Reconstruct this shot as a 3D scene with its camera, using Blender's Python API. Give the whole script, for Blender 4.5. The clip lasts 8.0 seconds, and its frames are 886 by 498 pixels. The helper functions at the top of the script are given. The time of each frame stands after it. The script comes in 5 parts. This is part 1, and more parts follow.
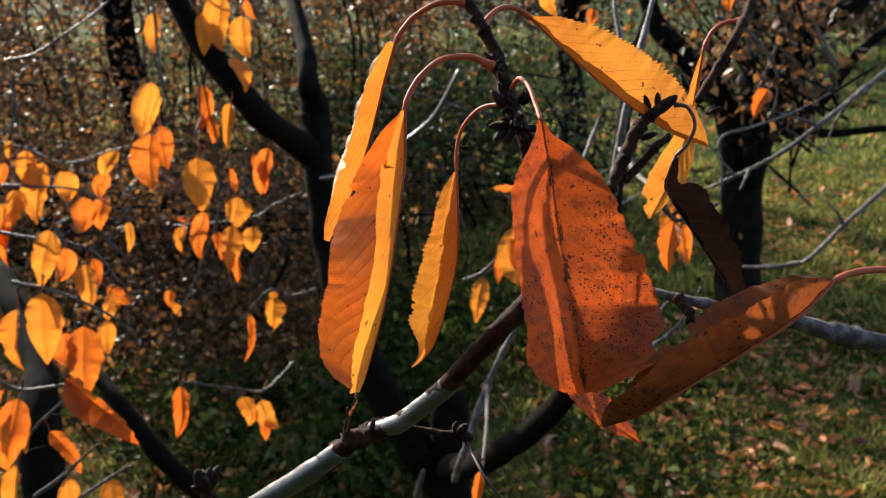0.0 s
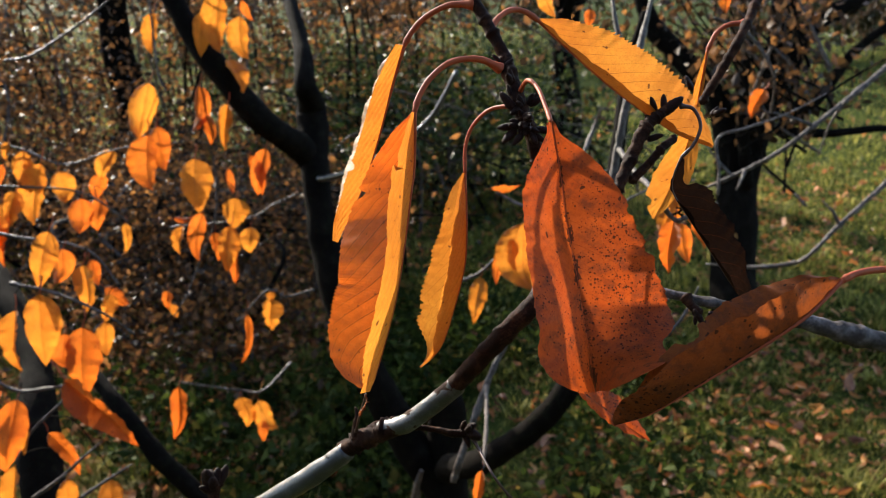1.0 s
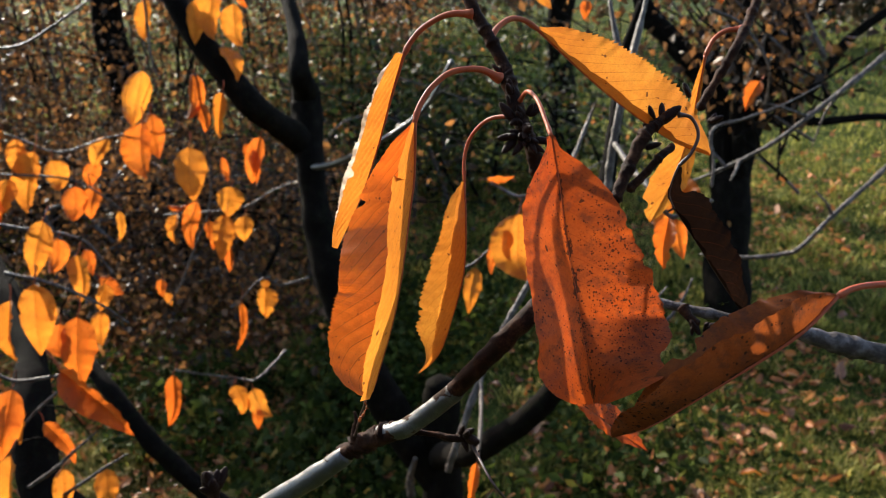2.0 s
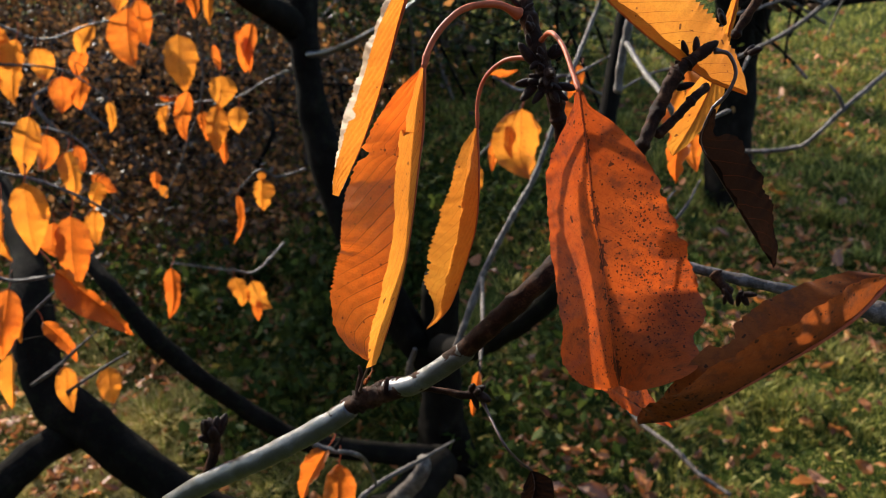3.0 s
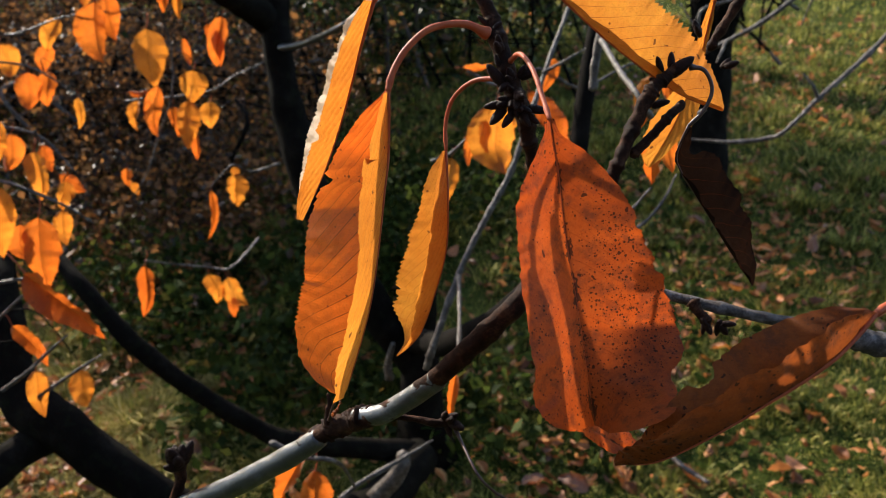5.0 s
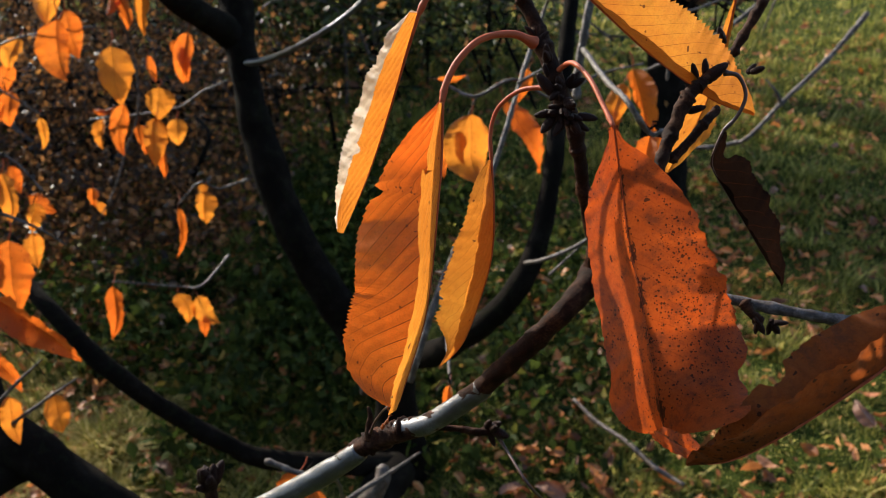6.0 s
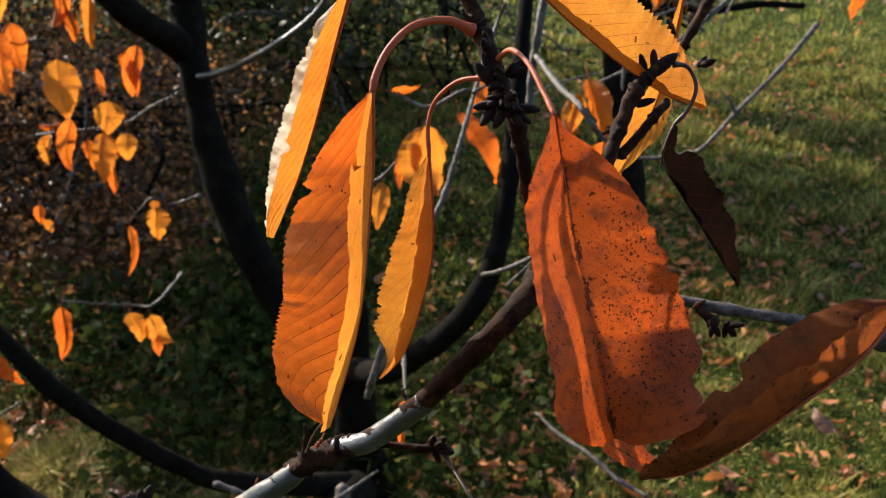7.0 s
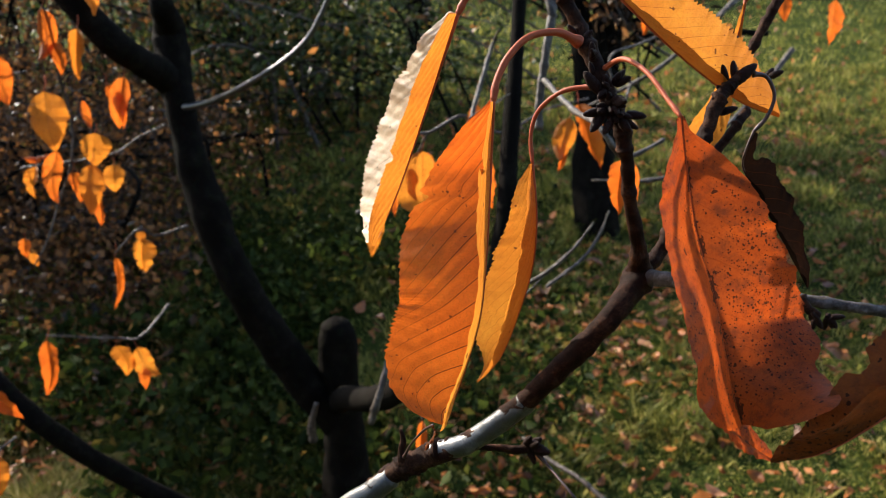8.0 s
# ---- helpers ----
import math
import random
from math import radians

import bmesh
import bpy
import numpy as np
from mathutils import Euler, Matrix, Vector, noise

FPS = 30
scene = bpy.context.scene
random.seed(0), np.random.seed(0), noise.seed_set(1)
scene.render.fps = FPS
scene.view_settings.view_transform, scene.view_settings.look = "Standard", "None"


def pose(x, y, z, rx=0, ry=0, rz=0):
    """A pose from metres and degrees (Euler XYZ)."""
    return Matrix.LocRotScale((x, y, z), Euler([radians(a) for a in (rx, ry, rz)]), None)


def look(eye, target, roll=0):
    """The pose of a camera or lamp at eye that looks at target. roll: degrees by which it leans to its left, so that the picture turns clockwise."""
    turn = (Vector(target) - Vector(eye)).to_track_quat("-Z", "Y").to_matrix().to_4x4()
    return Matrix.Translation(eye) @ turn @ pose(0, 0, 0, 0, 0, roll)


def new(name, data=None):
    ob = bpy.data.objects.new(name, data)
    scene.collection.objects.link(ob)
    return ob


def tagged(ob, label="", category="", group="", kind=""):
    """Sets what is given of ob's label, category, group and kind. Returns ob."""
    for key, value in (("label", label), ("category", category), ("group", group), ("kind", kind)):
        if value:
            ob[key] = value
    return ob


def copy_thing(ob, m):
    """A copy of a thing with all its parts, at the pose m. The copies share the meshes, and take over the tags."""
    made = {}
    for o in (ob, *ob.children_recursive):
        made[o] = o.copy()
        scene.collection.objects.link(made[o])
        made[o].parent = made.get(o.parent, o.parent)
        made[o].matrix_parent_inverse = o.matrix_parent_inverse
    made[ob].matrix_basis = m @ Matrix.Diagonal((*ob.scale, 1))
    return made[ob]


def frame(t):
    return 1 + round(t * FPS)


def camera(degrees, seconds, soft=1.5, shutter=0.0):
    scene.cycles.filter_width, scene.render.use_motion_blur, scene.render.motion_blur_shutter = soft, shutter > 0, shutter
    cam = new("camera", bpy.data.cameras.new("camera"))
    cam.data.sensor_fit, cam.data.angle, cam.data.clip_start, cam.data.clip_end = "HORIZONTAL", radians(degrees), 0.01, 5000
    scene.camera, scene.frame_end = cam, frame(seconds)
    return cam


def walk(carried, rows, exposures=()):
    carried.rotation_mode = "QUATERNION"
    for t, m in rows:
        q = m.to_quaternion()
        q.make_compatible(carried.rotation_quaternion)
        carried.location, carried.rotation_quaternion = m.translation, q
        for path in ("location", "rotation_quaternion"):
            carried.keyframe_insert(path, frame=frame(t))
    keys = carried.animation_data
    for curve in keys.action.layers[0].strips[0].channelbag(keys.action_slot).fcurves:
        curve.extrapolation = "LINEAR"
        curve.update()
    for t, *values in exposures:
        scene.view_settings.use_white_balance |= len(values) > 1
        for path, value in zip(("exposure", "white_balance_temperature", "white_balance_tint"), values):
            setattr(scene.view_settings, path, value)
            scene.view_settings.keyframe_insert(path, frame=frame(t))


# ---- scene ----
cam = camera(53.6, 8.0, soft=0.65)
PATH = [
    (0, (0.087, -0.039, 1.528), (0.045, 1.862, 0.907), 0.7),
    (0.5, (0.088, -0.044, 1.529), (0.052, 1.857, 0.909), 0.8),
    (1, (0.081, -0.042, 1.529), (0.051, 1.859, 0.909), 0.7),
    (1.2, (0.071, -0.049, 1.53), (0.056, 1.86, 0.934), 1.0),
    (2.3, (0.08, -0.037, 1.541), (0.066, 1.83, 0.823), 1.0),
    (2.5, (0.078, -0.033, 1.541), (0.067, 1.81, 0.765), 1.1),
    (3, (0.072, -0.002, 1.557), (0.07, 1.781, 0.651), 1.2),
    (3.5, (0.081, 0.013, 1.557), (0.084, 1.781, 0.622), 1.3),
    (4, (0.091, 0.013, 1.564), (0.098, 1.779, 0.625), 1.2),
    (4.5, (0.09, 0.019, 1.565), (0.109, 1.785, 0.627), 1.2),
    (4.7, (0.086, 0.017, 1.565), (0.114, 1.784, 0.629), 1.2),
    (6, (0.041, 0.017, 1.564), (0.185, 1.795, 0.658), 1.0),
    (6.5, (0.038, 0.018, 1.561), (0.233, 1.8, 0.674), 1.1),
    (7, (0.052, 0.034, 1.55), (0.282, 1.819, 0.678), 1.4),
    (7.5, (0.028, 0.032, 1.549), (0.291, 1.823, 0.698), 1.4),
    (8, (-0.001, 0.027, 1.545), (0.309, 1.83, 0.737), 1.3),
]
walk(cam, [(t, look(eye, target, roll)) for t, eye, target, roll in PATH], [(0, 1.34, 6300, 10), (3, 1.3, 6300, 10), (4.7, 1.22, 6300, 10), (6, 1.14, 6300, 10), (7, 1.28, 6300, 10), (8, 1.3, 6300, 10)])
cam.data.dof.use_dof = True
cam.data.dof.focus_distance = 0.32
cam.data.dof.aperture_fstop = 26.0

# ---- light ----
SUN_TO = Vector((-0.553, 0.708, 0.438)).normalized()
sun = new("sun", bpy.data.lights.new("sun", "SUN"))
sun.data.energy, sun.data.angle, sun.data.color = 4.3, radians(0.53), (1.0, 0.90, 0.74)
sun.matrix_world = look(SUN_TO * 30, (0, 0, 0))
world = bpy.data.worlds.new("sky")
scene.world = world
world.use_nodes = True
wn = world.node_tree
sky = wn.nodes.new("ShaderNodeTexSky")
sky.sky_type, sky.sun_disc = "NISHITA", False
sky.sun_elevation = math.asin(SUN_TO.z)
sky.sun_rotation = math.atan2(SUN_TO.x, SUN_TO.y)
wn.nodes["Background"].inputs["Strength"].default_value = 0.15
wn.links.new(sky.outputs[0], wn.nodes["Background"].inputs["Color"])

# ---- materials ----


def mat(name):
    m = bpy.data.materials.new(name)
    m.use_nodes = True
    nt = m.node_tree
    return m, nt, nt.nodes["Principled BSDF"]


def node(nt, kind, **values):
    n = nt.nodes.new(kind)
    for key, value in values.items():
        n.inputs[key].default_value = value
    return n


def noise_tex(nt, scale, detail=4.0, coord="Object", rough=0.55):
    tc = nt.nodes.new("ShaderNodeTexCoord")
    n = node(nt, "ShaderNodeTexNoise", Scale=scale, Detail=detail, Roughness=rough)
    nt.links.new(tc.outputs[coord], n.inputs["Vector"])
    return n.outputs["Fac"]


def ramp(nt, fac, stops):
    r = nt.nodes.new("ShaderNodeValToRGB")
    e = r.color_ramp.elements
    while len(e) < len(stops):
        e.new(0.5)
    for el, (at, col) in zip(e, stops):
        el.position, el.color = at, (*col, 1) if len(col) == 3 else col
    nt.links.new(fac, r.inputs["Fac"])
    return r.outputs["Color"]


def calc(nt, op, a, b=None, clamp=False):
    n = nt.nodes.new("ShaderNodeMath")
    n.operation, n.use_clamp = op, clamp
    for slot, v in enumerate((a, b)):
        if v is None:
            continue
        if isinstance(v, (int, float)):
            n.inputs[slot].default_value = v
        else:
            nt.links.new(v, n.inputs[slot])
    return n.outputs[0]


def blend(nt, fac, a, b, how="MIX"):
    n = nt.nodes.new("ShaderNodeMix")
    n.data_type, n.blend_type = "RGBA", how
    for slot, v in ((0, fac), (6, a), (7, b)):
        if isinstance(v, (int, float)):
            n.inputs[slot].default_value = v
        elif isinstance(v, tuple):
            n.inputs[slot].default_value = (*v, 1)
        else:
            nt.links.new(v, n.inputs[slot])
    return n.outputs[2]


def bump(nt, bsdf, height, strength, distance):
    b = node(nt, "ShaderNodeBump", Strength=strength, Distance=distance)
    nt.links.new(height, b.inputs["Height"])
    nt.links.new(b.outputs[0], bsdf.inputs["Normal"])
    return b


def leaf_material(name, face, glow, spot, spots, veins=11.0, share=0.55, rough=0.42, unit=1.0, vein_dark=0.75, gloss=0.6, stain_shade=None, mottle=0.0, fleck=760, bend=0.24):
    """A thin autumn leaf: reflecting face, light shining through, veins by UV, brown specks. unit: metres of one object unit."""
    m, nt, b = mat(name)
    uv = nt.nodes.new("ShaderNodeUVMap")
    sep = nt.nodes.new("ShaderNodeSeparateXYZ")
    nt.links.new(uv.outputs[0], sep.inputs[0])
    s, v = sep.outputs[0], sep.outputs[1]
    across = calc(nt, "MULTIPLY", calc(nt, "ABSOLUTE", calc(nt, "SUBTRACT", v, 0.5)), 2.0)
    # side veins run forwards and bend towards the tip
    bent = calc(nt, "SUBTRACT", s, calc(nt, "MULTIPLY", calc(nt, "POWER", across, 1.15), bend))
    saw = calc(nt, "ABSOLUTE", calc(nt, "SUBTRACT", calc(nt, "FRACT", calc(nt, "MULTIPLY", bent, veins)), 0.5))
    side = calc(nt, "GREATER_THAN", saw, 0.474)
    rib = calc(nt, "LESS_THAN", across, 0.035)
    vein = calc(nt, "MAXIMUM", calc(nt, "MULTIPLY", side, calc(nt, "SUBTRACT", 1.25, across, True)), rib)
    big = noise_tex(nt, 28 * unit, 3)
    fine = noise_tex(nt, 520 * unit, 4)
    net = noise_tex(nt, 1400 * unit, 2)
    tone = calc(nt, "ADD", calc(nt, "MULTIPLY", big, 0.7), calc(nt, "MULTIPLY", fine, 0.3))
    info = nt.nodes.new("ShaderNodeObjectInfo")
    tone = calc(nt, "ADD", tone, calc(nt, "MULTIPLY", calc(nt, "SUBTRACT", info.outputs["Random"], 0.5), 0.16))
    cell = node(nt, "ShaderNodeTexVoronoi", Scale=fleck * unit)
    where = nt.nodes.new("ShaderNodeTexCoord")
    nt.links.new(where.outputs["Object"], cell.inputs["Vector"])
    chance = nt.nodes.new("ShaderNodeSeparateColor")
    nt.links.new(cell.outputs["Color"], chance.inputs[0])
    speck = calc(nt, "ADD", 0.35, calc(nt, "MULTIPLY", chance.outputs[0], 0.35))
    size = calc(nt, "ADD", 0.13, calc(nt, "MULTIPLY", calc(nt, "POWER", chance.outputs[1], 4.0), 0.5))
    patch = noise_tex(nt, 36 * unit, 3)
    crowd = calc(nt, "MULTIPLY", patch, 0.75)
    if stain_shade:
        # specks crowd round one stained or shaded place and along the midrib
        away = calc(nt, "ADD", calc(nt, "POWER", calc(nt, "DIVIDE", calc(nt, "SUBTRACT", s, stain_shade[0]), stain_shade[2]), 2.0), calc(nt, "POWER", calc(nt, "DIVIDE", calc(nt, "SUBTRACT", v, stain_shade[1]), stain_shade[3]), 2.0))
        crowd = calc(nt, "ADD", crowd, calc(nt, "MULTIPLY", calc(nt, "SUBTRACT", 1.0, away, True), 0.42))
        crowd = calc(nt, "ADD", crowd, calc(nt, "MULTIPLY", calc(nt, "LESS_THAN", across, 0.06), 0.2))
    dots = calc(nt, "MULTIPLY", calc(nt, "GREATER_THAN", calc(nt, "ADD", speck, crowd), spots + 0.165), calc(nt, "LESS_THAN", calc(nt, "ADD", cell.outputs["Distance"], calc(nt, "MULTIPLY", calc(nt, "SUBTRACT", net, 0.5), 0.9)), size))
    holes = calc(nt, "GREATER_THAN", noise_tex(nt, 260 * unit, 1), 0.745)
    dots = calc(nt, "MAXIMUM", dots, holes)
    if stain_shade:
        # dark blots strung along the midrib
        ragged = calc(nt, "ADD", across, calc(nt, "MULTIPLY", calc(nt, "SUBTRACT", noise_tex(nt, 420 * unit, 4), 0.5), 0.34))
        blot = calc(nt, "MULTIPLY", calc(nt, "LESS_THAN", ragged, 0.055), calc(nt, "GREATER_THAN", noise_tex(nt, 210 * unit, 2), 0.50))
        dots = calc(nt, "MAXIMUM", dots, blot)
    face_col = ramp(nt, tone, [(0.3, face[0]), (0.5, face[1]), (0.7, face[2])])
    glow_col = ramp(nt, tone, [(0.3, glow[0]), (0.5, glow[1]), (0.7, glow[2])])
    grain = calc(nt, "ADD", 0.66, calc(nt, "MULTIPLY", net, 0.62))
    out = []
    for col in (face_col, glow_col):
        c = blend(nt, 1.0, col, ramp(nt, grain, [(0.0, (0.0, 0.0, 0.0)), (1.0, (1.0, 1.0, 1.0))]), "MULTIPLY")
        c = blend(nt, calc(nt, "MULTIPLY", vein, 1 - vein_dark), c, (0.14, 0.03, 0.006))
        c = blend(nt, calc(nt, "MULTIPLY", calc(nt, "SUBTRACT", patch, 0.5, True), 1.6, True), c, tuple(0.5 * v + 0.06 * (1, 0.25, 0.08)[i] for i, v in enumerate(face[0])))
        if mottle:
            c = blend(nt, calc(nt, "MULTIPLY", calc(nt, "MULTIPLY", calc(nt, "SUBTRACT", noise_tex(nt, 190 * unit, 5, rough=0.7), 0.47, True), 5.0, True), mottle), c, tuple(2.2 * v for v in spot))
        out.append(blend(nt, calc(nt, "MULTIPLY", dots, 0.85), c, spot))
    nt.links.new(out[0], b.inputs["Base Color"])
    b.inputs["Roughness"].default_value = rough
    b.inputs["Specular IOR Level"].default_value = gloss
    height = calc(nt, "ADD", calc(nt, "MULTIPLY", vein, 0.6), calc(nt, "MULTIPLY", fine, 0.5))
    bp = bump(nt, b, height, 0.35, 0.0006 / unit if unit < 1 else 0.0004)
    tr = nt.nodes.new("ShaderNodeBsdfTranslucent")
    nt.links.new(out[1], tr.inputs["Color"])
    nt.links.new(bp.outputs[0], tr.inputs["Normal"])
    mix = node(nt, "ShaderNodeMixShader", Fac=share)
    nt.links.new(b.outputs[0], mix.inputs[1])
    nt.links.new(tr.outputs[0], mix.inputs[2])
    nt.links.new(mix.outputs[0], nt.nodes["Material Output"].inputs["Surface"])
    return m


def bark_material(name, stops, rough, scale, relief, moss=0.0, spec=0.5, coat=0.0):
    m, nt, b = mat(name)
    big = noise_tex(nt, scale, 5)
    fine = noise_tex(nt, scale * 9, 6, rough=0.7)
    tone = calc(nt, "ADD", calc(nt, "MULTIPLY", big, 0.55), calc(nt, "MULTIPLY", fine, 0.45))
    col = ramp(nt, tone, stops)
    if moss:
        col = blend(nt, calc(nt, "MULTIPLY", calc(nt, "GREATER_THAN", noise_tex(nt, scale * 2.3, 4), 0.58), moss), col, (0.07, 0.09, 0.03))
    nt.links.new(col, b.inputs["Base Color"])
    b.inputs["Roughness"].default_value = rough
    b.inputs["Specular IOR Level"].default_value = spec
    b.inputs["Coat Weight"].default_value = coat
    b.inputs["Coat Roughness"].default_value = 0.22
    bump(nt, b, tone, 0.7, relief)
    return m


GOLD = leaf_material("golden_leaf", [(0.46, 0.15, 0.022), (0.54, 0.19, 0.028), (0.60, 0.24, 0.035)],
                     [(0.50, 0.15, 0.016), (0.56, 0.20, 0.022), (0.62, 0.27, 0.03)], (0.10, 0.03, 0.01), 0.97, vein_dark=0.3, gloss=0.2, mottle=0.1, veins=14, bend=0.3)
# cream face colour stands for sun glare on the lobe's inner side
PALE_GLARE = leaf_material("pale_glare_lobe", [(0.66, 0.46, 0.28), (0.78, 0.58, 0.38), (0.86, 0.68, 0.48)],
                     [(0.73, 0.19, 0.03), (0.82, 0.265, 0.04), (0.91, 0.37, 0.055)], (0.10, 0.03, 0.01), 0.99, vein_dark=0.6, gloss=1.0, share=0.3)
# deeper orange puts the far lobe's weaker sunlight into its colour
GOLD_SHADED = leaf_material("golden_leaf_shaded", [(0.54, 0.115, 0.012), (0.63, 0.14, 0.014), (0.70, 0.18, 0.02)],
                      [(0.76, 0.13, 0.013), (0.85, 0.165, 0.016), (0.90, 0.21, 0.022)], (0.10, 0.03, 0.01), 0.96, vein_dark=0.08, gloss=0.2, mottle=0.12, veins=14, bend=0.3)
RUST = leaf_material("rust_leaf", [(0.26, 0.052, 0.014), (0.34, 0.072, 0.016), (0.41, 0.10, 0.022)],
                     [(0.31, 0.043, 0.006), (0.43, 0.066, 0.008), (0.54, 0.097, 0.012)], (0.03, 0.013, 0.008), 0.86, share=0.5, vein_dark=0.75, stain_shade=(0.58, 0.2, 0.4, 0.26), mottle=0.6, gloss=0.15, fleck=1250, bend=0.2)
# specks crowding near the tip imitate the shade in its fold
DULL = leaf_material("withered_leaf", [(0.14, 0.042, 0.012), (0.19, 0.06, 0.015), (0.24, 0.075, 0.018)],
                     [(0.22, 0.05, 0.010), (0.30, 0.068, 0.012), (0.38, 0.09, 0.014)], (0.03, 0.013, 0.008), 0.87, share=0.42, mottle=0.6, gloss=0.08, stain_shade=(0.9, 0.5, 0.3, 0.9))
DEAD = leaf_material("dead_leaf", [(0.008, 0.005, 0.0036), (0.015, 0.009, 0.006), (0.04, 0.022, 0.013)],
                     [(0.03, 0.012, 0.006), (0.04, 0.016, 0.008), (0.05, 0.02, 0.01)], (0.01, 0.008, 0.006), 0.9, share=0.08, rough=0.9, gloss=0.0)
FAR_GOLD = leaf_material("yellow_orange_leaf", [(0.48, 0.14, 0.02), (0.58, 0.19, 0.025), (0.66, 0.25, 0.035)],
                         [(0.60, 0.175, 0.016), (0.65, 0.215, 0.02), (0.70, 0.27, 0.028)], (0.16, 0.05, 0.012), 0.93, unit=0.1, veins=9, share=0.68, gloss=0.25)
FAR_RUST = leaf_material("orange_red_leaf", [(0.34, 0.085, 0.02), (0.44, 0.12, 0.02), (0.52, 0.17, 0.03)],
                         [(0.55, 0.10, 0.01), (0.61, 0.13, 0.012), (0.67, 0.17, 0.016)], (0.10, 0.03, 0.01), 0.88, unit=0.1, veins=9, share=0.68, gloss=0.25)
STALK = bark_material("red_petiole", [(0.3, (0.28, 0.05, 0.018)), (0.55, (0.38, 0.078, 0.026)), (0.75, (0.38, 0.11, 0.035))], 0.5, 220, 0.0004, spec=0.2)
DARK_STALK = bark_material("brown_petiole", [(0.3, (0.03, 0.016, 0.012)), (0.7, (0.08, 0.03, 0.02))], 0.45, 220, 0.0002)
TWIG = bark_material("young_cherry_bark", [(0.34, (0.007, 0.0034, 0.002)), (0.5, (0.022, 0.0085, 0.0045)), (0.68, (0.10, 0.042, 0.02))], 0.55, 150, 0.0016, spec=0.05)
PEEL = bark_material("peeling_twig_bark", [(0.34, (0.016, 0.012, 0.010)), (0.5, (0.07, 0.055, 0.046)), (0.68, (0.26, 0.22, 0.20))], 0.6, 200, 0.0016, spec=0.15)
SILVER = bark_material("silver_cherry_bark", [(0.3, (0.012, 0.011, 0.010)), (0.5, (0.03, 0.028, 0.027)), (0.7, (0.10, 0.097, 0.096))], 0.33, 140, 0.0007, spec=0.75, coat=0.25)
BUD = bark_material("bud_scales", [(0.3, (0.007, 0.0035, 0.0025)), (0.55, (0.022, 0.008, 0.005)), (0.75, (0.08, 0.03, 0.017))], 0.45, 400, 0.0006, spec=0.1)
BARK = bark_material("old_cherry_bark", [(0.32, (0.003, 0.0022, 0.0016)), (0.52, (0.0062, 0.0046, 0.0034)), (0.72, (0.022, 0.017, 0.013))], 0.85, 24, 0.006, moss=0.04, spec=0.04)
GREY_TWIG = bark_material("grey_twig_bark", [(0.36, (0.02, 0.015, 0.012)), (0.52, (0.075, 0.055, 0.043)), (0.66, (0.24, 0.20, 0.17))], 0.45, 90, 0.003, spec=0.3)


def stuff_material(name, stops, rough, share=0.35, glow=1.3, grain=1.3, spec=0.5):
    """Small leaves and blades: one tone for each piece."""
    m, nt, b = mat(name)
    geo = nt.nodes.new("ShaderNodeNewGeometry")
    tone = calc(nt, "ADD", calc(nt, "MULTIPLY", geo.outputs["Random Per Island"], 0.75), calc(nt, "MULTIPLY", noise_tex(nt, grain, 3), 0.5))
    tone = calc(nt, "SUBTRACT", tone, 0.12)
    col = ramp(nt, tone, stops)
    nt.links.new(col, b.inputs["Base Color"])
    b.inputs["Roughness"].default_value = rough
    b.inputs["Specular IOR Level"].default_value = spec
    tr = nt.nodes.new("ShaderNodeBsdfTranslucent")
    nt.links.new(blend(nt, 1.0, col, (glow, glow, glow), "MULTIPLY"), tr.inputs["Color"])
    mix = node(nt, "ShaderNodeMixShader", Fac=share)
    nt.links.new(b.outputs[0], mix.inputs[1])
    nt.links.new(tr.outputs[0], mix.inputs[2])
    nt.links.new(mix.outputs[0], nt.nodes["Material Output"].inputs["Surface"])
    return m


GRASS = stuff_material("grass_blades", [(0.1, (0.028, 0.042, 0.008)), (0.45, (0.125, 0.135, 0.024)), (0.75, (0.32, 0.29, 0.06)), (0.95, (0.55, 0.45, 0.14))], 0.45, share=0.45, grain=7.0, spec=0.08)
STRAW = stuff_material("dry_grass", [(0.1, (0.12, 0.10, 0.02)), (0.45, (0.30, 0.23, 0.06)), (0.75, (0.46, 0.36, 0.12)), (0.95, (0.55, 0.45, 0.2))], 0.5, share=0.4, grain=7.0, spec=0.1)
BRUSH = stuff_material("bramble_leaves", [(0.15, (0.025, 0.016, 0.009)), (0.5, (0.075, 0.04, 0.018)), (0.78, (0.24, 0.10, 0.03)), (0.97, (0.46, 0.20, 0.05))], 0.42, share=0.5, grain=2.5, spec=0.3)
LITTER = stuff_material("leaf_litter", [(0.1, (0.09, 0.034, 0.016)), (0.4, (0.26, 0.09, 0.028)), (0.7, (0.48, 0.17, 0.045)), (0.95, (0.64, 0.34, 0.13))], 0.5, share=0.3, spec=0.3)
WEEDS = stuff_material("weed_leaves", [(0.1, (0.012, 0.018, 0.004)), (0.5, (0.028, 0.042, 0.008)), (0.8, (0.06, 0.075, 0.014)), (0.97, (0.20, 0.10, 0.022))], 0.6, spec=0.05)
SCRUB = stuff_material("scrub_leaves", [(0.1, (0.012, 0.022, 0.006)), (0.5, (0.035, 0.055, 0.012)), (0.8, (0.09, 0.10, 0.022)), (0.97, (0.34, 0.12, 0.025))], 0.45, spec=0.25)
HEDGE = stuff_material("hedge_leaves", [(0.1, (0.018, 0.022, 0.008)), (0.5, (0.05, 0.045, 0.016)), (0.8, (0.12, 0.06, 0.02)), (0.97, (0.30, 0.10, 0.02))], 0.45)

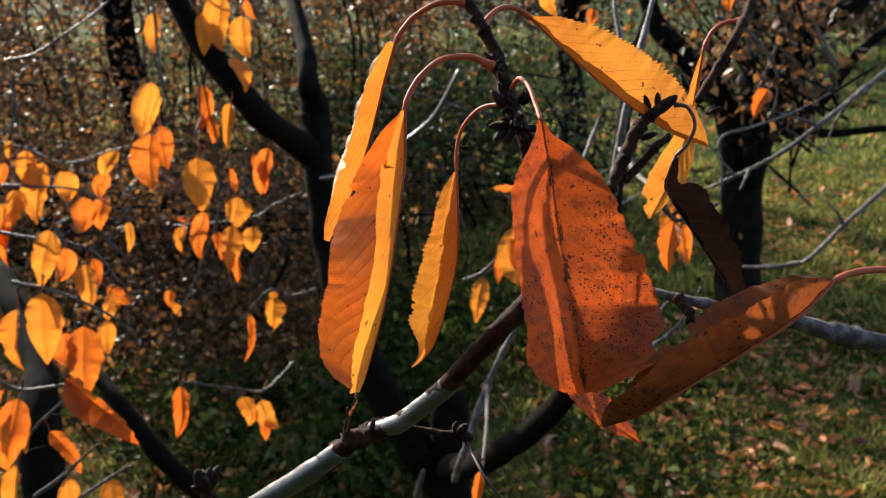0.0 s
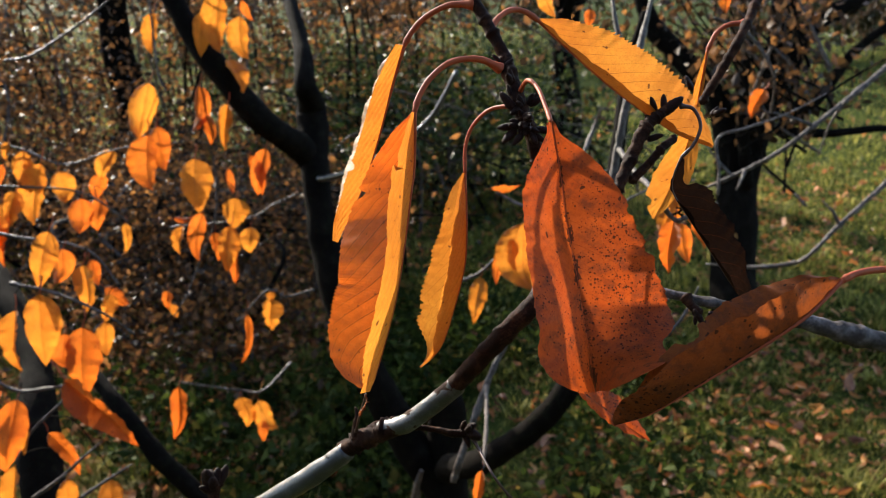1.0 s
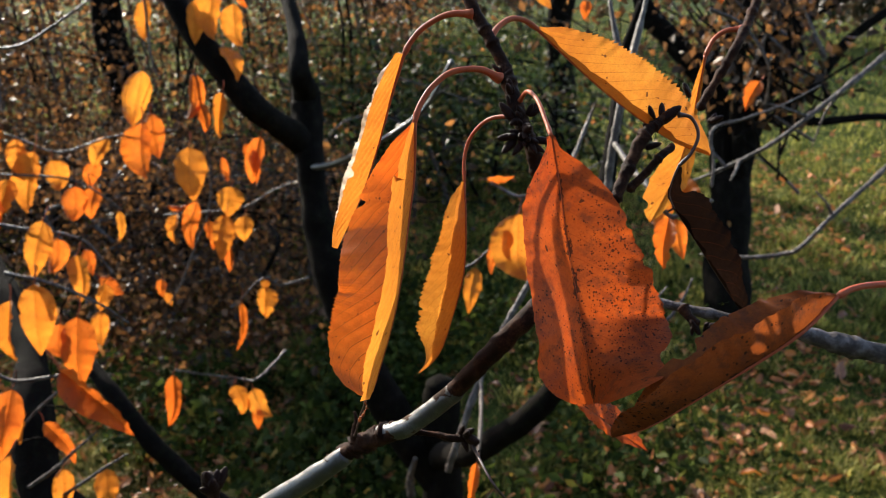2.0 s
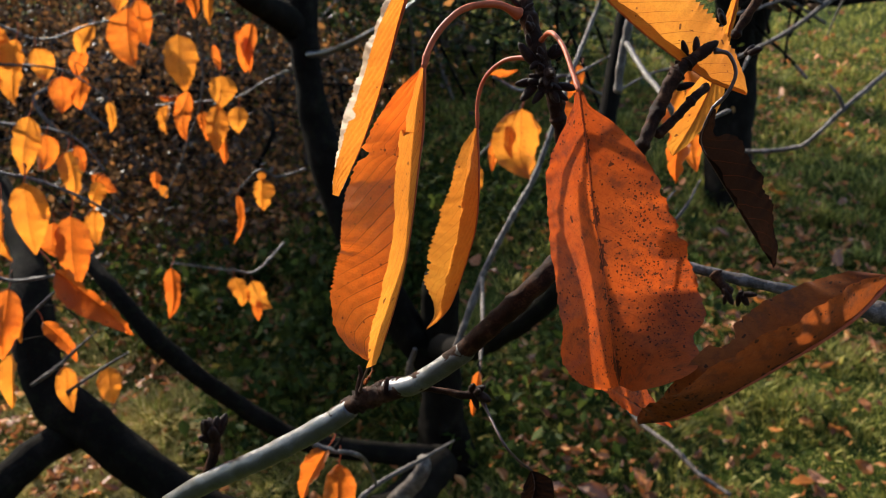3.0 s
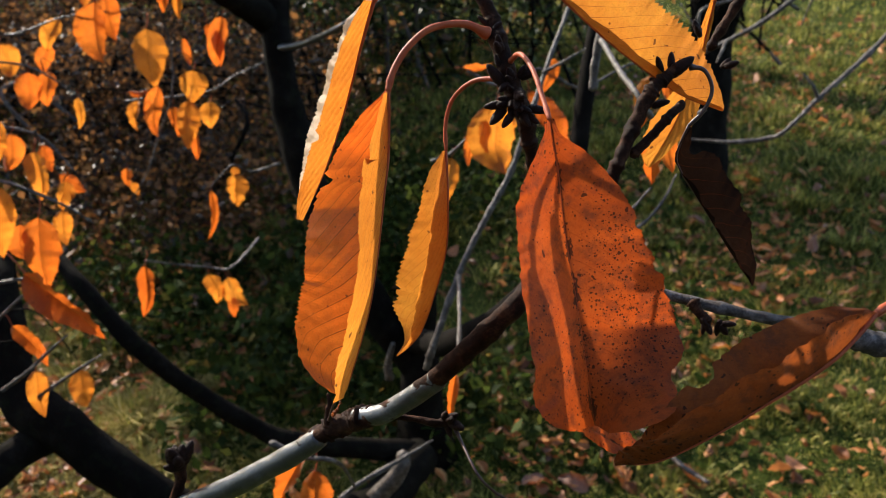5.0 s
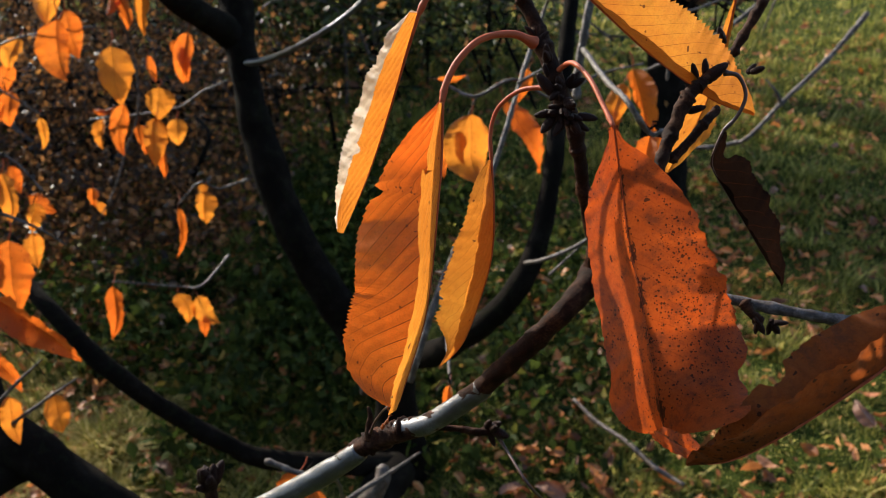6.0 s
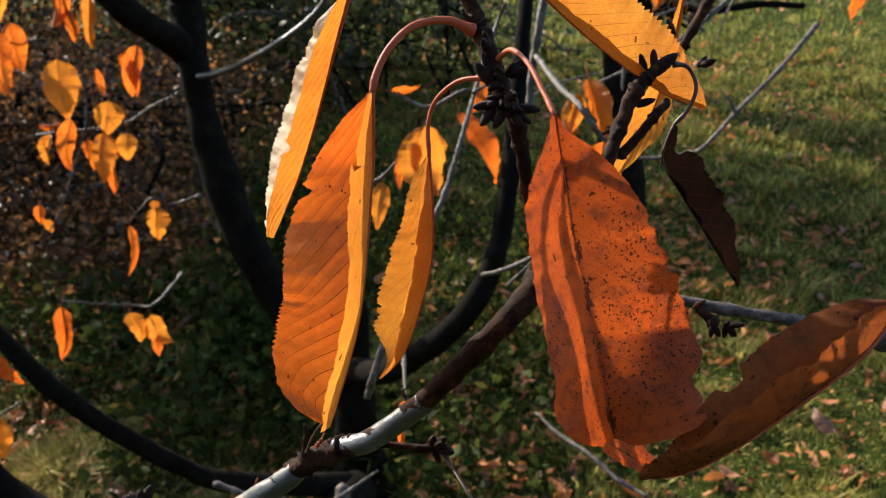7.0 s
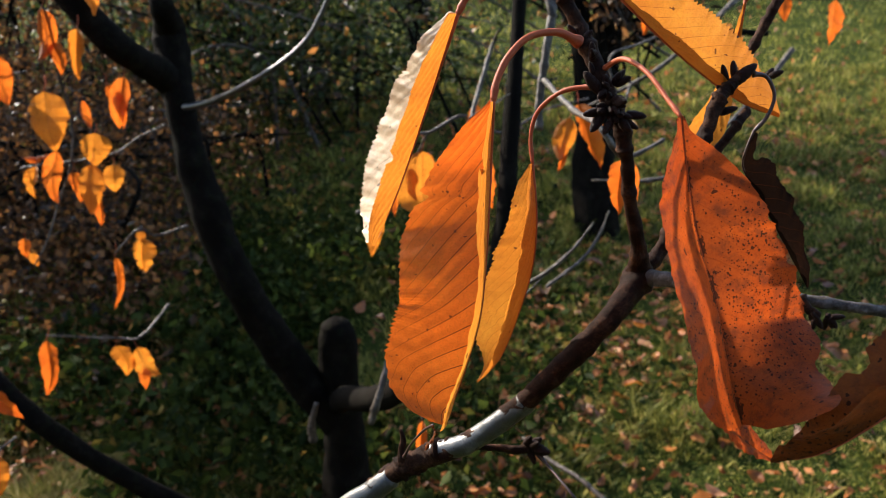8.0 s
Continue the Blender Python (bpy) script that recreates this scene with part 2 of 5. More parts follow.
SOIL, nt, b = mat("turf_soil")
tone = calc(nt, "ADD", calc(nt, "MULTIPLY", noise_tex(nt, 1.1, 4), 0.45), calc(nt, "MULTIPLY", noise_tex(nt, 26, 6, rough=0.7), 0.55))
nt.links.new(ramp(nt, tone, [(0.34, (0.012, 0.016, 0.004)), (0.5, (0.032, 0.046, 0.008)), (0.66, (0.08, 0.085, 0.02))]), b.inputs["Base Color"])
b.inputs["Roughness"].default_value = 0.9
b.inputs["Specular IOR Level"].default_value = 0.03
bump(nt, b, tone, 0.8, 0.04)

# ---- mesh helpers ----


def mesh_of(name, verts, faces, material, smooth=True, uvs=None):
    me = bpy.data.meshes.new(name)
    me.from_pydata([tuple(v) for v in verts], [], faces)
    if uvs is not None:
        layer = me.uv_layers.new(name="UVMap")
        index = np.empty(len(me.loops), dtype=np.int32)
        me.loops.foreach_get("vertex_index", index)
        layer.data.foreach_set("uv", np.asarray(uvs, dtype=np.float32)[index].ravel())
    me.materials.append(material)
    if smooth:
        me.polygons.foreach_set("use_smooth", [True] * len(me.polygons))
    me.update()
    return me


def part(name, me, parent, label="", m=None):
    """One mesh as a part of a thing. m: its pose in the thing's own frame; without it the mesh is in world places."""
    ob = new(name, me)
    ob.parent = parent
    if m is None:
        ob.matrix_parent_inverse = parent.matrix_basis.inverted() if parent.parent is None else (parent.parent.matrix_basis @ parent.matrix_parent_inverse @ parent.matrix_basis).inverted()
    else:
        ob.matrix_basis = m
    return tagged(ob, label)


def thing(name, at, label, category, group="", kind=""):
    ob = new(name)
    ob.empty_display_size = 0.02
    ob.matrix_basis = Matrix.Translation(at)
    return tagged(ob, label, category, group, kind)


def smooth_line(points, steps):
    """Points on a Catmull-Rom curve."""
    p = np.array(points, float)
    p = np.vstack([2 * p[0] - p[1], p, 2 * p[-1] - p[-2]])
    out = []
    for i in range(1, len(p) - 2):
        for k in range(steps):
            t = k / steps
            a, b_, c, d = p[i - 1:i + 3]
            out.append(0.5 * (2 * b_ + (c - a) * t + (2 * a - 5 * b_ + 4 * c - d) * t * t + (3 * b_ - a - 3 * c + d) * t ** 3))
    out.append(p[-2])
    return np.array(out)


def tube(name, points, radii, material, sides=10, steps=8, rough=0.06, knots=(), cell=1.0, rings=0):
    """A tapered, uneven stem along a curve. knots: (place 0..1, swelling, length)."""
    line = smooth_line(points, steps)
    n = len(line)
    at = np.linspace(0, 1, n)
    r = np.interp(at, np.linspace(0, 1, len(radii)), radii)
    for where, swell, length in knots:
        r = r * (1 + swell * np.exp(-(((at - where) / length) ** 2)))
    if rings:
        beat = at * rings + 0.35 * np.sin(at * 17.0)
        r = r * (0.93 + 0.30 * np.exp(-(((beat % 1.0) - 0.5) / 0.16) ** 2) * (0.55 + 0.45 * np.sin(at * 41.0)))
    tang = np.gradient(line, axis=0)
    tang /= np.linalg.norm(tang, axis=1)[:, None]
    u = np.cross(tang[0], (0.31, 0.17, 0.93))
    verts = []
    for i in range(n):
        u = u - tang[i] * (u @ tang[i])
        u /= np.linalg.norm(u)
        w = np.cross(tang[i], u)
        for k in range(sides):
            a = 2 * math.pi * k / sides
            q = line[i] + (u * math.cos(a) + w * math.sin(a)) * r[i]
            lump = noise.noise(Vector(q) * (0.45 / (r.mean() * cell))) + 0.5 * noise.noise(Vector(q) * (1.3 / (r.mean() * cell)))
            verts.append(line[i] + (q - line[i]) * (1 + rough * lump * 2))
    faces = [(i * sides + k, i * sides + (k + 1) % sides, (i + 1) * sides + (k + 1) % sides, (i + 1) * sides + k) for i in range(n - 1) for k in range(sides)]
    first, last = len(verts), len(verts) + 1
    verts += [line[0] - tang[0] * r[0] * 0.55, line[-1] + tang[-1] * r[-1] * 0.55]
    faces += [(first, (k + 1) % sides, k) for k in range(sides)] + [(last, (n - 1) * sides + k, (n - 1) * sides + (k + 1) % sides) for k in range(sides)]
    return mesh_of(name, verts, faces, material)


VIEW = np.array((0.02, -0.88, 0.47))


def even(s, knots):
    """Values between knots (place, value), with the corners rounded off."""
    places, values = zip(*knots)
    v = np.interp(s, places, values)
    w = max(1, len(s) // 60)
    return np.convolve(np.r_[[v[0]] * w, v, [v[-1]] * w], np.ones(2 * w + 1) / (2 * w + 1), "valid")


def blade_mesh(name, rib, lobes, material, n=150, m=9, teeth=60, serr=0.03, pillow=0.0006, veins=11.0, ruffle=0.0015, facing=None, seed=0, blunt=0.72, rise=0.62, back=None, bend=0.2):
    """A leaf blade: two lobes along a curved midrib.
    lobe: side (+1 or -1), width, angles out of the plane in degrees, curl, bites (place, half length, depth), belly.
    width: metres, or a profile of (place, millimetres); angles: at base, middle and tip, or a profile of (place, degrees)."""
    ref = VIEW if facing is None else np.array(facing, float)
    line = smooth_line(rib, 24)
    run = np.r_[0, np.cumsum(np.linalg.norm(np.diff(line, axis=0), axis=1))]
    s = np.linspace(0, 1, n)
    line = np.stack([np.interp(s * run[-1], run, line[:, k]) for k in range(3)], 1)
    tang = np.gradient(line, axis=0)
    tang /= np.linalg.norm(tang, axis=1)[:, None]
    verts, faces, uvs = [], [], []
    for side, width, angles, curl, bites, belly in lobes:
        base = len(verts)
        if isinstance(width, (list, tuple)):
            f = even(s, width) / 1000
        else:
            f = s ** rise * (1 - s) ** blunt * np.exp(-belly * s)
            f *= width / f.max()
            f *= 1 + 0.06 * np.array([noise.noise((q * 7.0 + seed * 3.7, side * 5.1, 0.3)) for q in s])
        for where, half, deep in bites:
            f = f * (1 - deep * np.clip(1.3 - ((s - where) / half) ** 2, 0, 1))
        ang = np.radians(even(s, angles) if isinstance(angles[0], tuple) else np.interp(s, (0, 0.5, 1), angles))
        for i in range(n):
            t = tang[i]
            nn = ref - t * (ref @ t)
            nn /= np.linalg.norm(nn)
            ss = np.cross(t, nn) * side
            beat = s[i] * teeth + 0.6 * noise.noise((s[i] * 13.0, side * 3.0, seed * 1.3))
            saw = beat % 1.0
            tooth = 0.55 + 0.75 * noise.noise((math.floor(beat) * 0.77, side * 1.9, seed * 2.1))
            for j in range(m + 1):
                v = j / m
                a = ang[i] + radians(curl) * v
                out, up = ss * math.cos(a) + nn * math.sin(a), nn * math.cos(a) - ss * math.sin(a)
                w = f[i] * v * (1 + serr * (saw - 0.5) * 2 * tooth * 1.6 * v ** 10)
                phase = (s[i] - bend * v ** 1.15) * veins + 0.5
                lift = pillow * abs(math.sin(math.pi * phase)) ** 0.7 * math.sin(math.pi * min(1, v * 1.02)) ** 0.6
                lift += ruffle * v * v * (noise.noise((s[i] * 9 + seed, side * 2.0, 1.7)) + 0.6 * noise.noise((s[i] * 23 + seed, side * 2.0, 4.1)))
                lift += pillow * 0.5 * noise.noise((s[i] * 31 + seed, v * 9.0, 2.2 + side))
                verts.append(line[i] + t * 0.10 * w * v + out * w + up * lift)
                uvs.append((s[i], 0.5 + 0.5 * side * v))
        for i in range(n - 1):
            for j in range(m):
                p, q = base + i * (m + 1) + j, base + (i + 1) * (m + 1) + j
                faces.append((p, q, q + 1, p + 1) if side > 0 else (p, p + 1, q + 1, q))
    me = mesh_of(name, verts, faces, material, True, uvs)
    if back is not None:
        # the second lobe takes a colour with its glare or shade put in
        me.materials.append(back)
        half = len(me.polygons) // 2
        me.polygons.foreach_set("material_index", [0] * half + [1] * half)
    return me


def hero_leaf(label, rib, lobes, material, stalk, stalk_material=STALK, radius=0.00125, group="leaves on the near twig", rib_share=0.7, **kw):
    """A leaf on the near twig: blade, raised midrib and petiole. stalk: from the twig to the blade's base."""
    ob = thing("cherry_leaf", stalk[0], label, "leaf", group)
    part("blade", blade_mesh("blade", rib, lobes, material, **kw), ob)
    line = smooth_line(rib, 8)
    part("midrib", tube("midrib", [tuple(q) for q in line[:int(len(line) * 0.93):4]], (radius * rib_share, radius * rib_share * 0.5, radius * rib_share * 0.22), stalk_material, 6, 4, 0.03), ob)
    part("petiole", tube("petiole", [*stalk, rib[0]], (radius * 1.25, radius, radius, radius * 0.9), stalk_material, 8, 8, 0.04, ((0.0, 0.6, 0.06), (0.9, 0.25, 0.04))), ob, "reddish leaf stalk" if stalk_material is STALK else "dark leaf stalk")
    return ob


def bud_mesh(name, scales=5):
    """A pointed winter bud, 1 long, along +z, of overlapping scales."""
    verts, faces, rings, sides = [], [], 16, 10
    for i in range(rings + 1):
        s = i / rings
        r = 0.30 * (s + 0.10) ** 0.45 * (1 - s) ** 0.62 * 1.55 + 0.004
        for k in range(sides):
            a = 2 * math.pi * k / sides
            step = (s * scales + k * 0.5 % 1.0 + 0.13 * math.sin(a * 2)) % 1.0
            rr = r * (1 + 0.20 * (step - 0.5))
            verts.append((rr * math.cos(a), rr * math.sin(a) * 0.9, s))
    for i in range(rings):
        for k in range(sides):
            faces.append((i * sides + k, i * sides + (k + 1) % sides, (i + 1) * sides + (k + 1) % sides, (i + 1) * sides + k))
    faces.append(tuple(range(sides))[::-1])
    faces.append(tuple(rings * sides + k for k in range(sides)))
    return mesh_of(name, verts, faces, BUD)


BUD_MESH = bud_mesh("bud")


def add_bud(parent, at, way, length, fat=1.0):
    turn = Vector(way).to_track_quat("Z", "Y").to_matrix().to_4x4()
    local = parent.matrix_basis.inverted() @ Matrix.Translation(at) @ turn @ Matrix.Rotation(random.uniform(0, 6.28), 4, "Z") @ Matrix.Diagonal((length * fat, length * fat, length, 1))
    return part("bud", BUD_MESH, parent, m=local)


def spur_buds(parent, at, axis, count, length, spread=0.9, back=0.6):
    """A tight cluster of buds round the end of a spur."""
    ax = Vector(axis).normalized()
    for k in range(count):
        off = Vector((random.uniform(-1, 1), random.uniform(-1, 1), random.uniform(-1, 1)))
        way = (ax + off * spread).normalized()
        add_bud(parent, Vector(at) - ax * length * back * random.random() + way * length * 0.15, way, length * random.uniform(0.75, 1.15), random.uniform(0.85, 1.1))


# ---- ground ----


def ground_z(x, y):
    return 0.05 * noise.noise((x * 0.35, y * 0.35, 2.0)) + 0.025 * noise.noise((x * 1.7, y * 1.7, 5.0))


reach = [0.0]
while reach[-1] < 300:
    reach.append(reach[-1] + max(0.14, reach[-1] * 0.05))
axis = np.array([-v for v in reach[:0:-1]] + reach)
gx, gy = axis + 0.5, axis + 3.0
verts = [(x, y, ground_z(x, y)) for y in gy for x in gx]
k = len(gx)
faces = [(j * k + i, j * k + i + 1, (j + 1) * k + i + 1, (j + 1) * k + i) for j in range(len(gy) - 1) for i in range(k - 1)]
tagged(new("ground", mesh_of("ground", verts, faces, SOIL)), "uneven mossy lawn under orchard trees, strewn with leaves", "ground", kind="structure")


def blades(name, label, category, material, count, place, size, lean, width, seed, curved=True):
    """Many small upright blades as one mesh."""
    rng = np.random.default_rng(seed)
    xy = place(rng, count)
    count = len(xy)
    z = np.array([ground_z(x, y) for x, y in xy]) - 0.004
    clump = np.array([noise.noise((x * 3.6, y * 3.6, 9.0)) + 0.5 * noise.noise((x * 11.0, y * 11.0, 1.0)) for x, y in xy])
    h = size * rng.uniform(0.4, 1.3, count) * (0.45 + 2.3 * np.clip(clump + 0.18, 0, 1))
    a = rng.uniform(0, 2 * np.pi, count)
    d = np.stack([np.cos(a), np.sin(a), np.zeros(count)], 1)
    e = np.stack([-np.sin(a), np.cos(a), np.zeros(count)], 1) * (width * rng.uniform(0.7, 1.3, count))[:, None]
    root = np.column_stack([xy, z])
    bend = (h * lean * rng.uniform(0.3, 1.4, count))[:, None]
    mid = root + d * bend * 0.35 + np.array((0, 0, 1.0)) * (h * 0.6)[:, None]
    tip = root + d * bend + np.array((0, 0, 1.0)) * h[:, None]
    v = np.stack([root - e, root + e, mid + e * 0.75, mid - e * 0.75, tip], 1).reshape(-1, 3)
    me = bpy.data.meshes.new(name)
    me.vertices.add(len(v))
    me.vertices.foreach_set("co", v.ravel())
    i = np.arange(count) * 5
    loops = np.stack([i, i + 1, i + 2, i + 3, i + 3, i + 2, i + 4], 1).ravel()
    me.loops.add(len(loops))
    me.loops.foreach_set("vertex_index", loops)
    me.polygons.add(2 * count)
    starts = np.stack([np.arange(count) * 7, np.arange(count) * 7 + 4], 1).ravel()
    me.polygons.foreach_set("loop_start", starts)
    me.update(calc_edges=True)
    me.materials.append(material)
    return tagged(new(name, me), label, category, kind="stuff")


def flakes(name, label, category, material, centres, size, seed, kind="stuff", droop=0.0, parent=None):
    """Many small bent leaves as one mesh, at the given centres."""
    rng = np.random.default_rng(seed)
    c = np.asarray(centres)
    n = len(c)
    a = rng.normal(size=(n, 3)) + np.array((0, 0, -droop))
    a /= np.linalg.norm(a, axis=1)[:, None]
    b_ = np.cross(a, rng.normal(size=(n, 3)))
    b_ /= np.linalg.norm(b_, axis=1)[:, None]
    up = np.cross(a, b_)
    L = (size * rng.uniform(0.55, 1.3, n))[:, None]
    W = L * rng.uniform(0.22, 0.36, n)[:, None]
    fold = W * rng.uniform(0.1, 0.8, n)[:, None]
    v = np.stack([c - a * L / 2, c + b_ * W + up * fold, c + a * L / 2, c - b_ * W + up * fold], 1).reshape(-1, 3)
    me = bpy.data.meshes.new(name)
    me.vertices.add(4 * n)
    me.vertices.foreach_set("co", v.ravel())
    i = np.arange(n) * 4
    loops = np.stack([i, i + 1, i + 2, i, i + 2, i + 3], 1).ravel()
    me.loops.add(6 * n)
    me.loops.foreach_set("vertex_index", loops)
    me.polygons.add(2 * n)
    me.polygons.foreach_set("loop_start", np.arange(2 * n) * 3)
    me.update(calc_edges=True)
    me.materials.append(material)
    ob = new(name, me)
    if parent is not None:
        ob.parent = parent
        ob.matrix_parent_inverse = parent.matrix_basis.inverted()
        return tagged(ob, label)
    return tagged(ob, label, category, kind=kind)


def wedge(y0, y1, spread, bias):
    """Places on the ground ahead, denser nearby."""
    def place(rng, count):
        y = y0 + (y1 - y0) * rng.random(count) ** bias
        x = 0.35 * (y - 1) * 0.4 + (rng.random(count) * 2 - 1) * (0.9 + spread * y)
        return np.stack([x, y], 1)
    return place


blades("lawn_grass", "short tufted lawn grass, green with dry tips", "grass", GRASS, 330000, wedge(1.0, 7.0, 0.62, 1.6), 0.026, 1.1, 0.0019, 3)
blades("distant_grass", "coarse lawn grass further off", "grass", GRASS, 150000, wedge(3.0, 24.0, 0.62, 1.7), 0.045, 0.9, 0.0042, 4)


def patch_of(cx, cy, rx, ry):
    """Places scattered about one centre."""
    def place(rng, count):
        return np.stack([rng.normal(cx, rx, count), rng.normal(cy, ry, count)], 1)
    return place


def all_round(rng, count):
    """Places all over the lawn about the camera, thinning outwards."""
    return np.stack([rng.normal(0.5, 3.6, count), rng.normal(1.5, 3.2, count)], 1)


blades("lawn_grass", "coarse tufts of lawn grass round the tree", "grass", GRASS, 110000, all_round, 0.036, 1.0, 0.0034, 5)
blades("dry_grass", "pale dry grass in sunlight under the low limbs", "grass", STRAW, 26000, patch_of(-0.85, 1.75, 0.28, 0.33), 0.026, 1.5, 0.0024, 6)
blades("dry_grass", "sparse dry straw among the lawn grass", "grass", STRAW, 16000, wedge(1.0, 6.5, 0.62, 1.4), 0.034, 1.6, 0.0016, 7)

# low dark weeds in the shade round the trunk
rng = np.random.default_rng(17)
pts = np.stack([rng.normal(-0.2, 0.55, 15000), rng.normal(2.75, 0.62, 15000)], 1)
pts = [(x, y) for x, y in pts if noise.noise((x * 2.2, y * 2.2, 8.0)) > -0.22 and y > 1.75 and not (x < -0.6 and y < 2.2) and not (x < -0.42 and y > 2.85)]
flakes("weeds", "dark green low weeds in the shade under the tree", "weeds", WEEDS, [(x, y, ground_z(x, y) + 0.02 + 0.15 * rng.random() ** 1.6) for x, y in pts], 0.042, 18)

# ---- fallen leaves ----
LOCAL = (0, -1, 0)


def small_leaf_meshes():
    """Leaf shapes, 1 long, hanging from the origin along -z, with their stalks."""
    shapes = []
    for k in range(7):
        rng = random.Random(40 + k)
        bow, hook = rng.uniform(-0.15, 0.15), rng.uniform(-0.2, 0.2)
        rib = [(0, 0, 0), (bow * 0.6, hook * 0.5, -0.3), (bow, hook, -0.65), (bow * 0.4, hook * 0.2 + rng.uniform(-0.1, 0.1), -1)]
        fold = rng.uniform(8, 62)
        bites = [(rng.uniform(0.2, 0.8), rng.uniform(0.05, 0.1), rng.uniform(0.08, 0.22))] if k % 3 == 1 else []
        lobes = [(1, rng.uniform(0.2, 0.31), (fold * 0.8, fold, fold * rng.uniform(0.2, 1.2)), rng.uniform(-50, 40), bites, rng.uniform(0, 0.6)),
                 (-1, rng.uniform(0.2, 0.31), (fold * 0.8, fold, fold * rng.uniform(0.2, 1.2)), rng.uniform(-50, 40), [], rng.uniform(0, 0.6))]
        shapes.append((rib, lobes, k))
    return shapes


def small_leaf(shape, material, label, stalked=True, name="cherry_leaf", group="", category="leaf"):
    rib, lobes, k = shape
    ob = thing(name, (0, 0, 0), label, category, group)
    part("blade", blade_mesh("blade", rib, lobes, material, n=34, m=5, teeth=17, serr=0.03, pillow=0.008, veins=9, ruffle=0.045, facing=LOCAL, seed=k, blunt=0.95), ob, m=Matrix.Identity(4))
    if stalked:
        part("petiole", tube("petiole", [(0.03, 0.02, 0.26), (0.04, 0.0, 0.14), (0, 0, 0)], (0.011, 0.009, 0.008), STALK, 5, 4, 0.03), ob, m=Matrix.Identity(4))
    return ob


SHAPES = small_leaf_meshes()
FALLEN = [
    leaf_material("fallen_tan_leaf", [(0.24, 0.09, 0.03), (0.33, 0.13, 0.045), (0.44, 0.19, 0.055)], [(0.4, 0.16, 0.05), (0.5, 0.22, 0.08), (0.55, 0.3, 0.12)], (0.1, 0.05, 0.02), 0.93, share=0.2, rough=0.55, unit=0.1),
    leaf_material("fallen_orange_leaf", [(0.40, 0.11, 0.03), (0.50, 0.16, 0.04), (0.56, 0.22, 0.06)], [(0.6, 0.15, 0.02), (0.7, 0.22, 0.03), (0.75, 0.3, 0.04)], (0.12, 0.04, 0.01), 0.93, share=0.25, rough=0.5, unit=0.1),
    leaf_material("fallen_brown_leaf", [(0.12, 0.05, 0.025), (0.2, 0.08, 0.035), (0.28, 0.12, 0.05)], [(0.2, 0.06, 0.02), (0.3, 0.08, 0.03), (0.35, 0.1, 0.03)], (0.05, 0.02, 0.01), 0.93, share=0.15, rough=0.55, unit=0.1)]
fallen = [small_leaf(SHAPES[k % 7], FALLEN[(1, 1, 0, 2, 1, 0, 1, 2)[k]], ("dry tan fallen leaf lying in the grass", "orange fallen leaf lying in the grass", "brown withered fallen leaf lying in the grass")[(1, 1, 0, 2, 1, 0, 1, 2)[k]], False, "fallen_leaf", "fallen leaves on the lawn") for k in range(8)]
rng = np.random.default_rng(8)
spots = []
while len(spots) < 280:
    y = 1.25 + 4.2 * rng.random() ** 1.3
    x = -0.6 + rng.random() * (0.9 + 0.85 * y)
    if rng.random() < 0.25 + 0.75 * min(1, max(0, 0.5 + 0.9 * noise.noise((x * 0.9, y * 0.9, 3.3)))) and not (x < 0.35 and rng.random() < 0.6):
        spots.append((x, y))
for k, (x, y) in enumerate(spots):
    size = rng.uniform(0.05, 0.095)
    m = Matrix.Translation((x, y, ground_z(x, y) + 0.018 + 0.02 * rng.random())) @ Matrix.Rotation(rng.uniform(0, 6.28), 4, "Z") @ Matrix.Rotation(radians(90 + rng.uniform(-38, 38)), 4, "X") @ Matrix.Rotation(rng.uniform(-0.7, 0.7), 4, "Z")
    m = m @ Matrix.Diagonal((size, size, size, 1))
    if k < 8:
        fallen[k].matrix_basis = m
    else:
        copy_thing(fallen[k % 8], Matrix.Translation(m.translation) @ m.to_3x3().normalized().to_4x4() @ Matrix.Diagonal((size / fallen[k % 8].scale[0],) * 3 + (1,)))


def litter(name, label, places, size, seed):
    """Many fallen leaves, each a small curled blade, as one mesh."""
    rng = np.random.default_rng(seed)
    forms = []
    for shape in SHAPES:
        me = blade_mesh("litter", shape[0], shape[1], LITTER, n=9, m=2, serr=0, pillow=0.0, ruffle=0.11, facing=LOCAL, seed=shape[2])
        co = np.empty(3 * len(me.vertices))
        me.vertices.foreach_get("co", co)
        forms.append((co.reshape(-1, 3) + (0, 0, 0.5), [tuple(p.vertices) for p in me.polygons]))
        bpy.data.meshes.remove(me)
    verts, faces = [], []
    for x, y in places:
        co, fs = forms[rng.integers(7)]
        m = Euler((radians(90 + rng.normal() * 24), radians(rng.normal() * 24), rng.uniform(0, 6.28)), "XYZ").to_matrix()
        n0 = sum(len(v) for v in verts)
        verts.append(co @ np.array(m).T * size * rng.uniform(0.5, 1.35) * (1.0, rng.uniform(0.6, 1.0), 1.0) + (x, y, ground_z(x, y) + 0.022 + 0.02 * rng.random()))
        faces += [tuple(n0 + i for i in f) for f in fs]
    me = mesh_of(name, np.vstack(verts), faces, LITTER)
    return tagged(new(name, me), label, "leaf litter", kind="stuff")


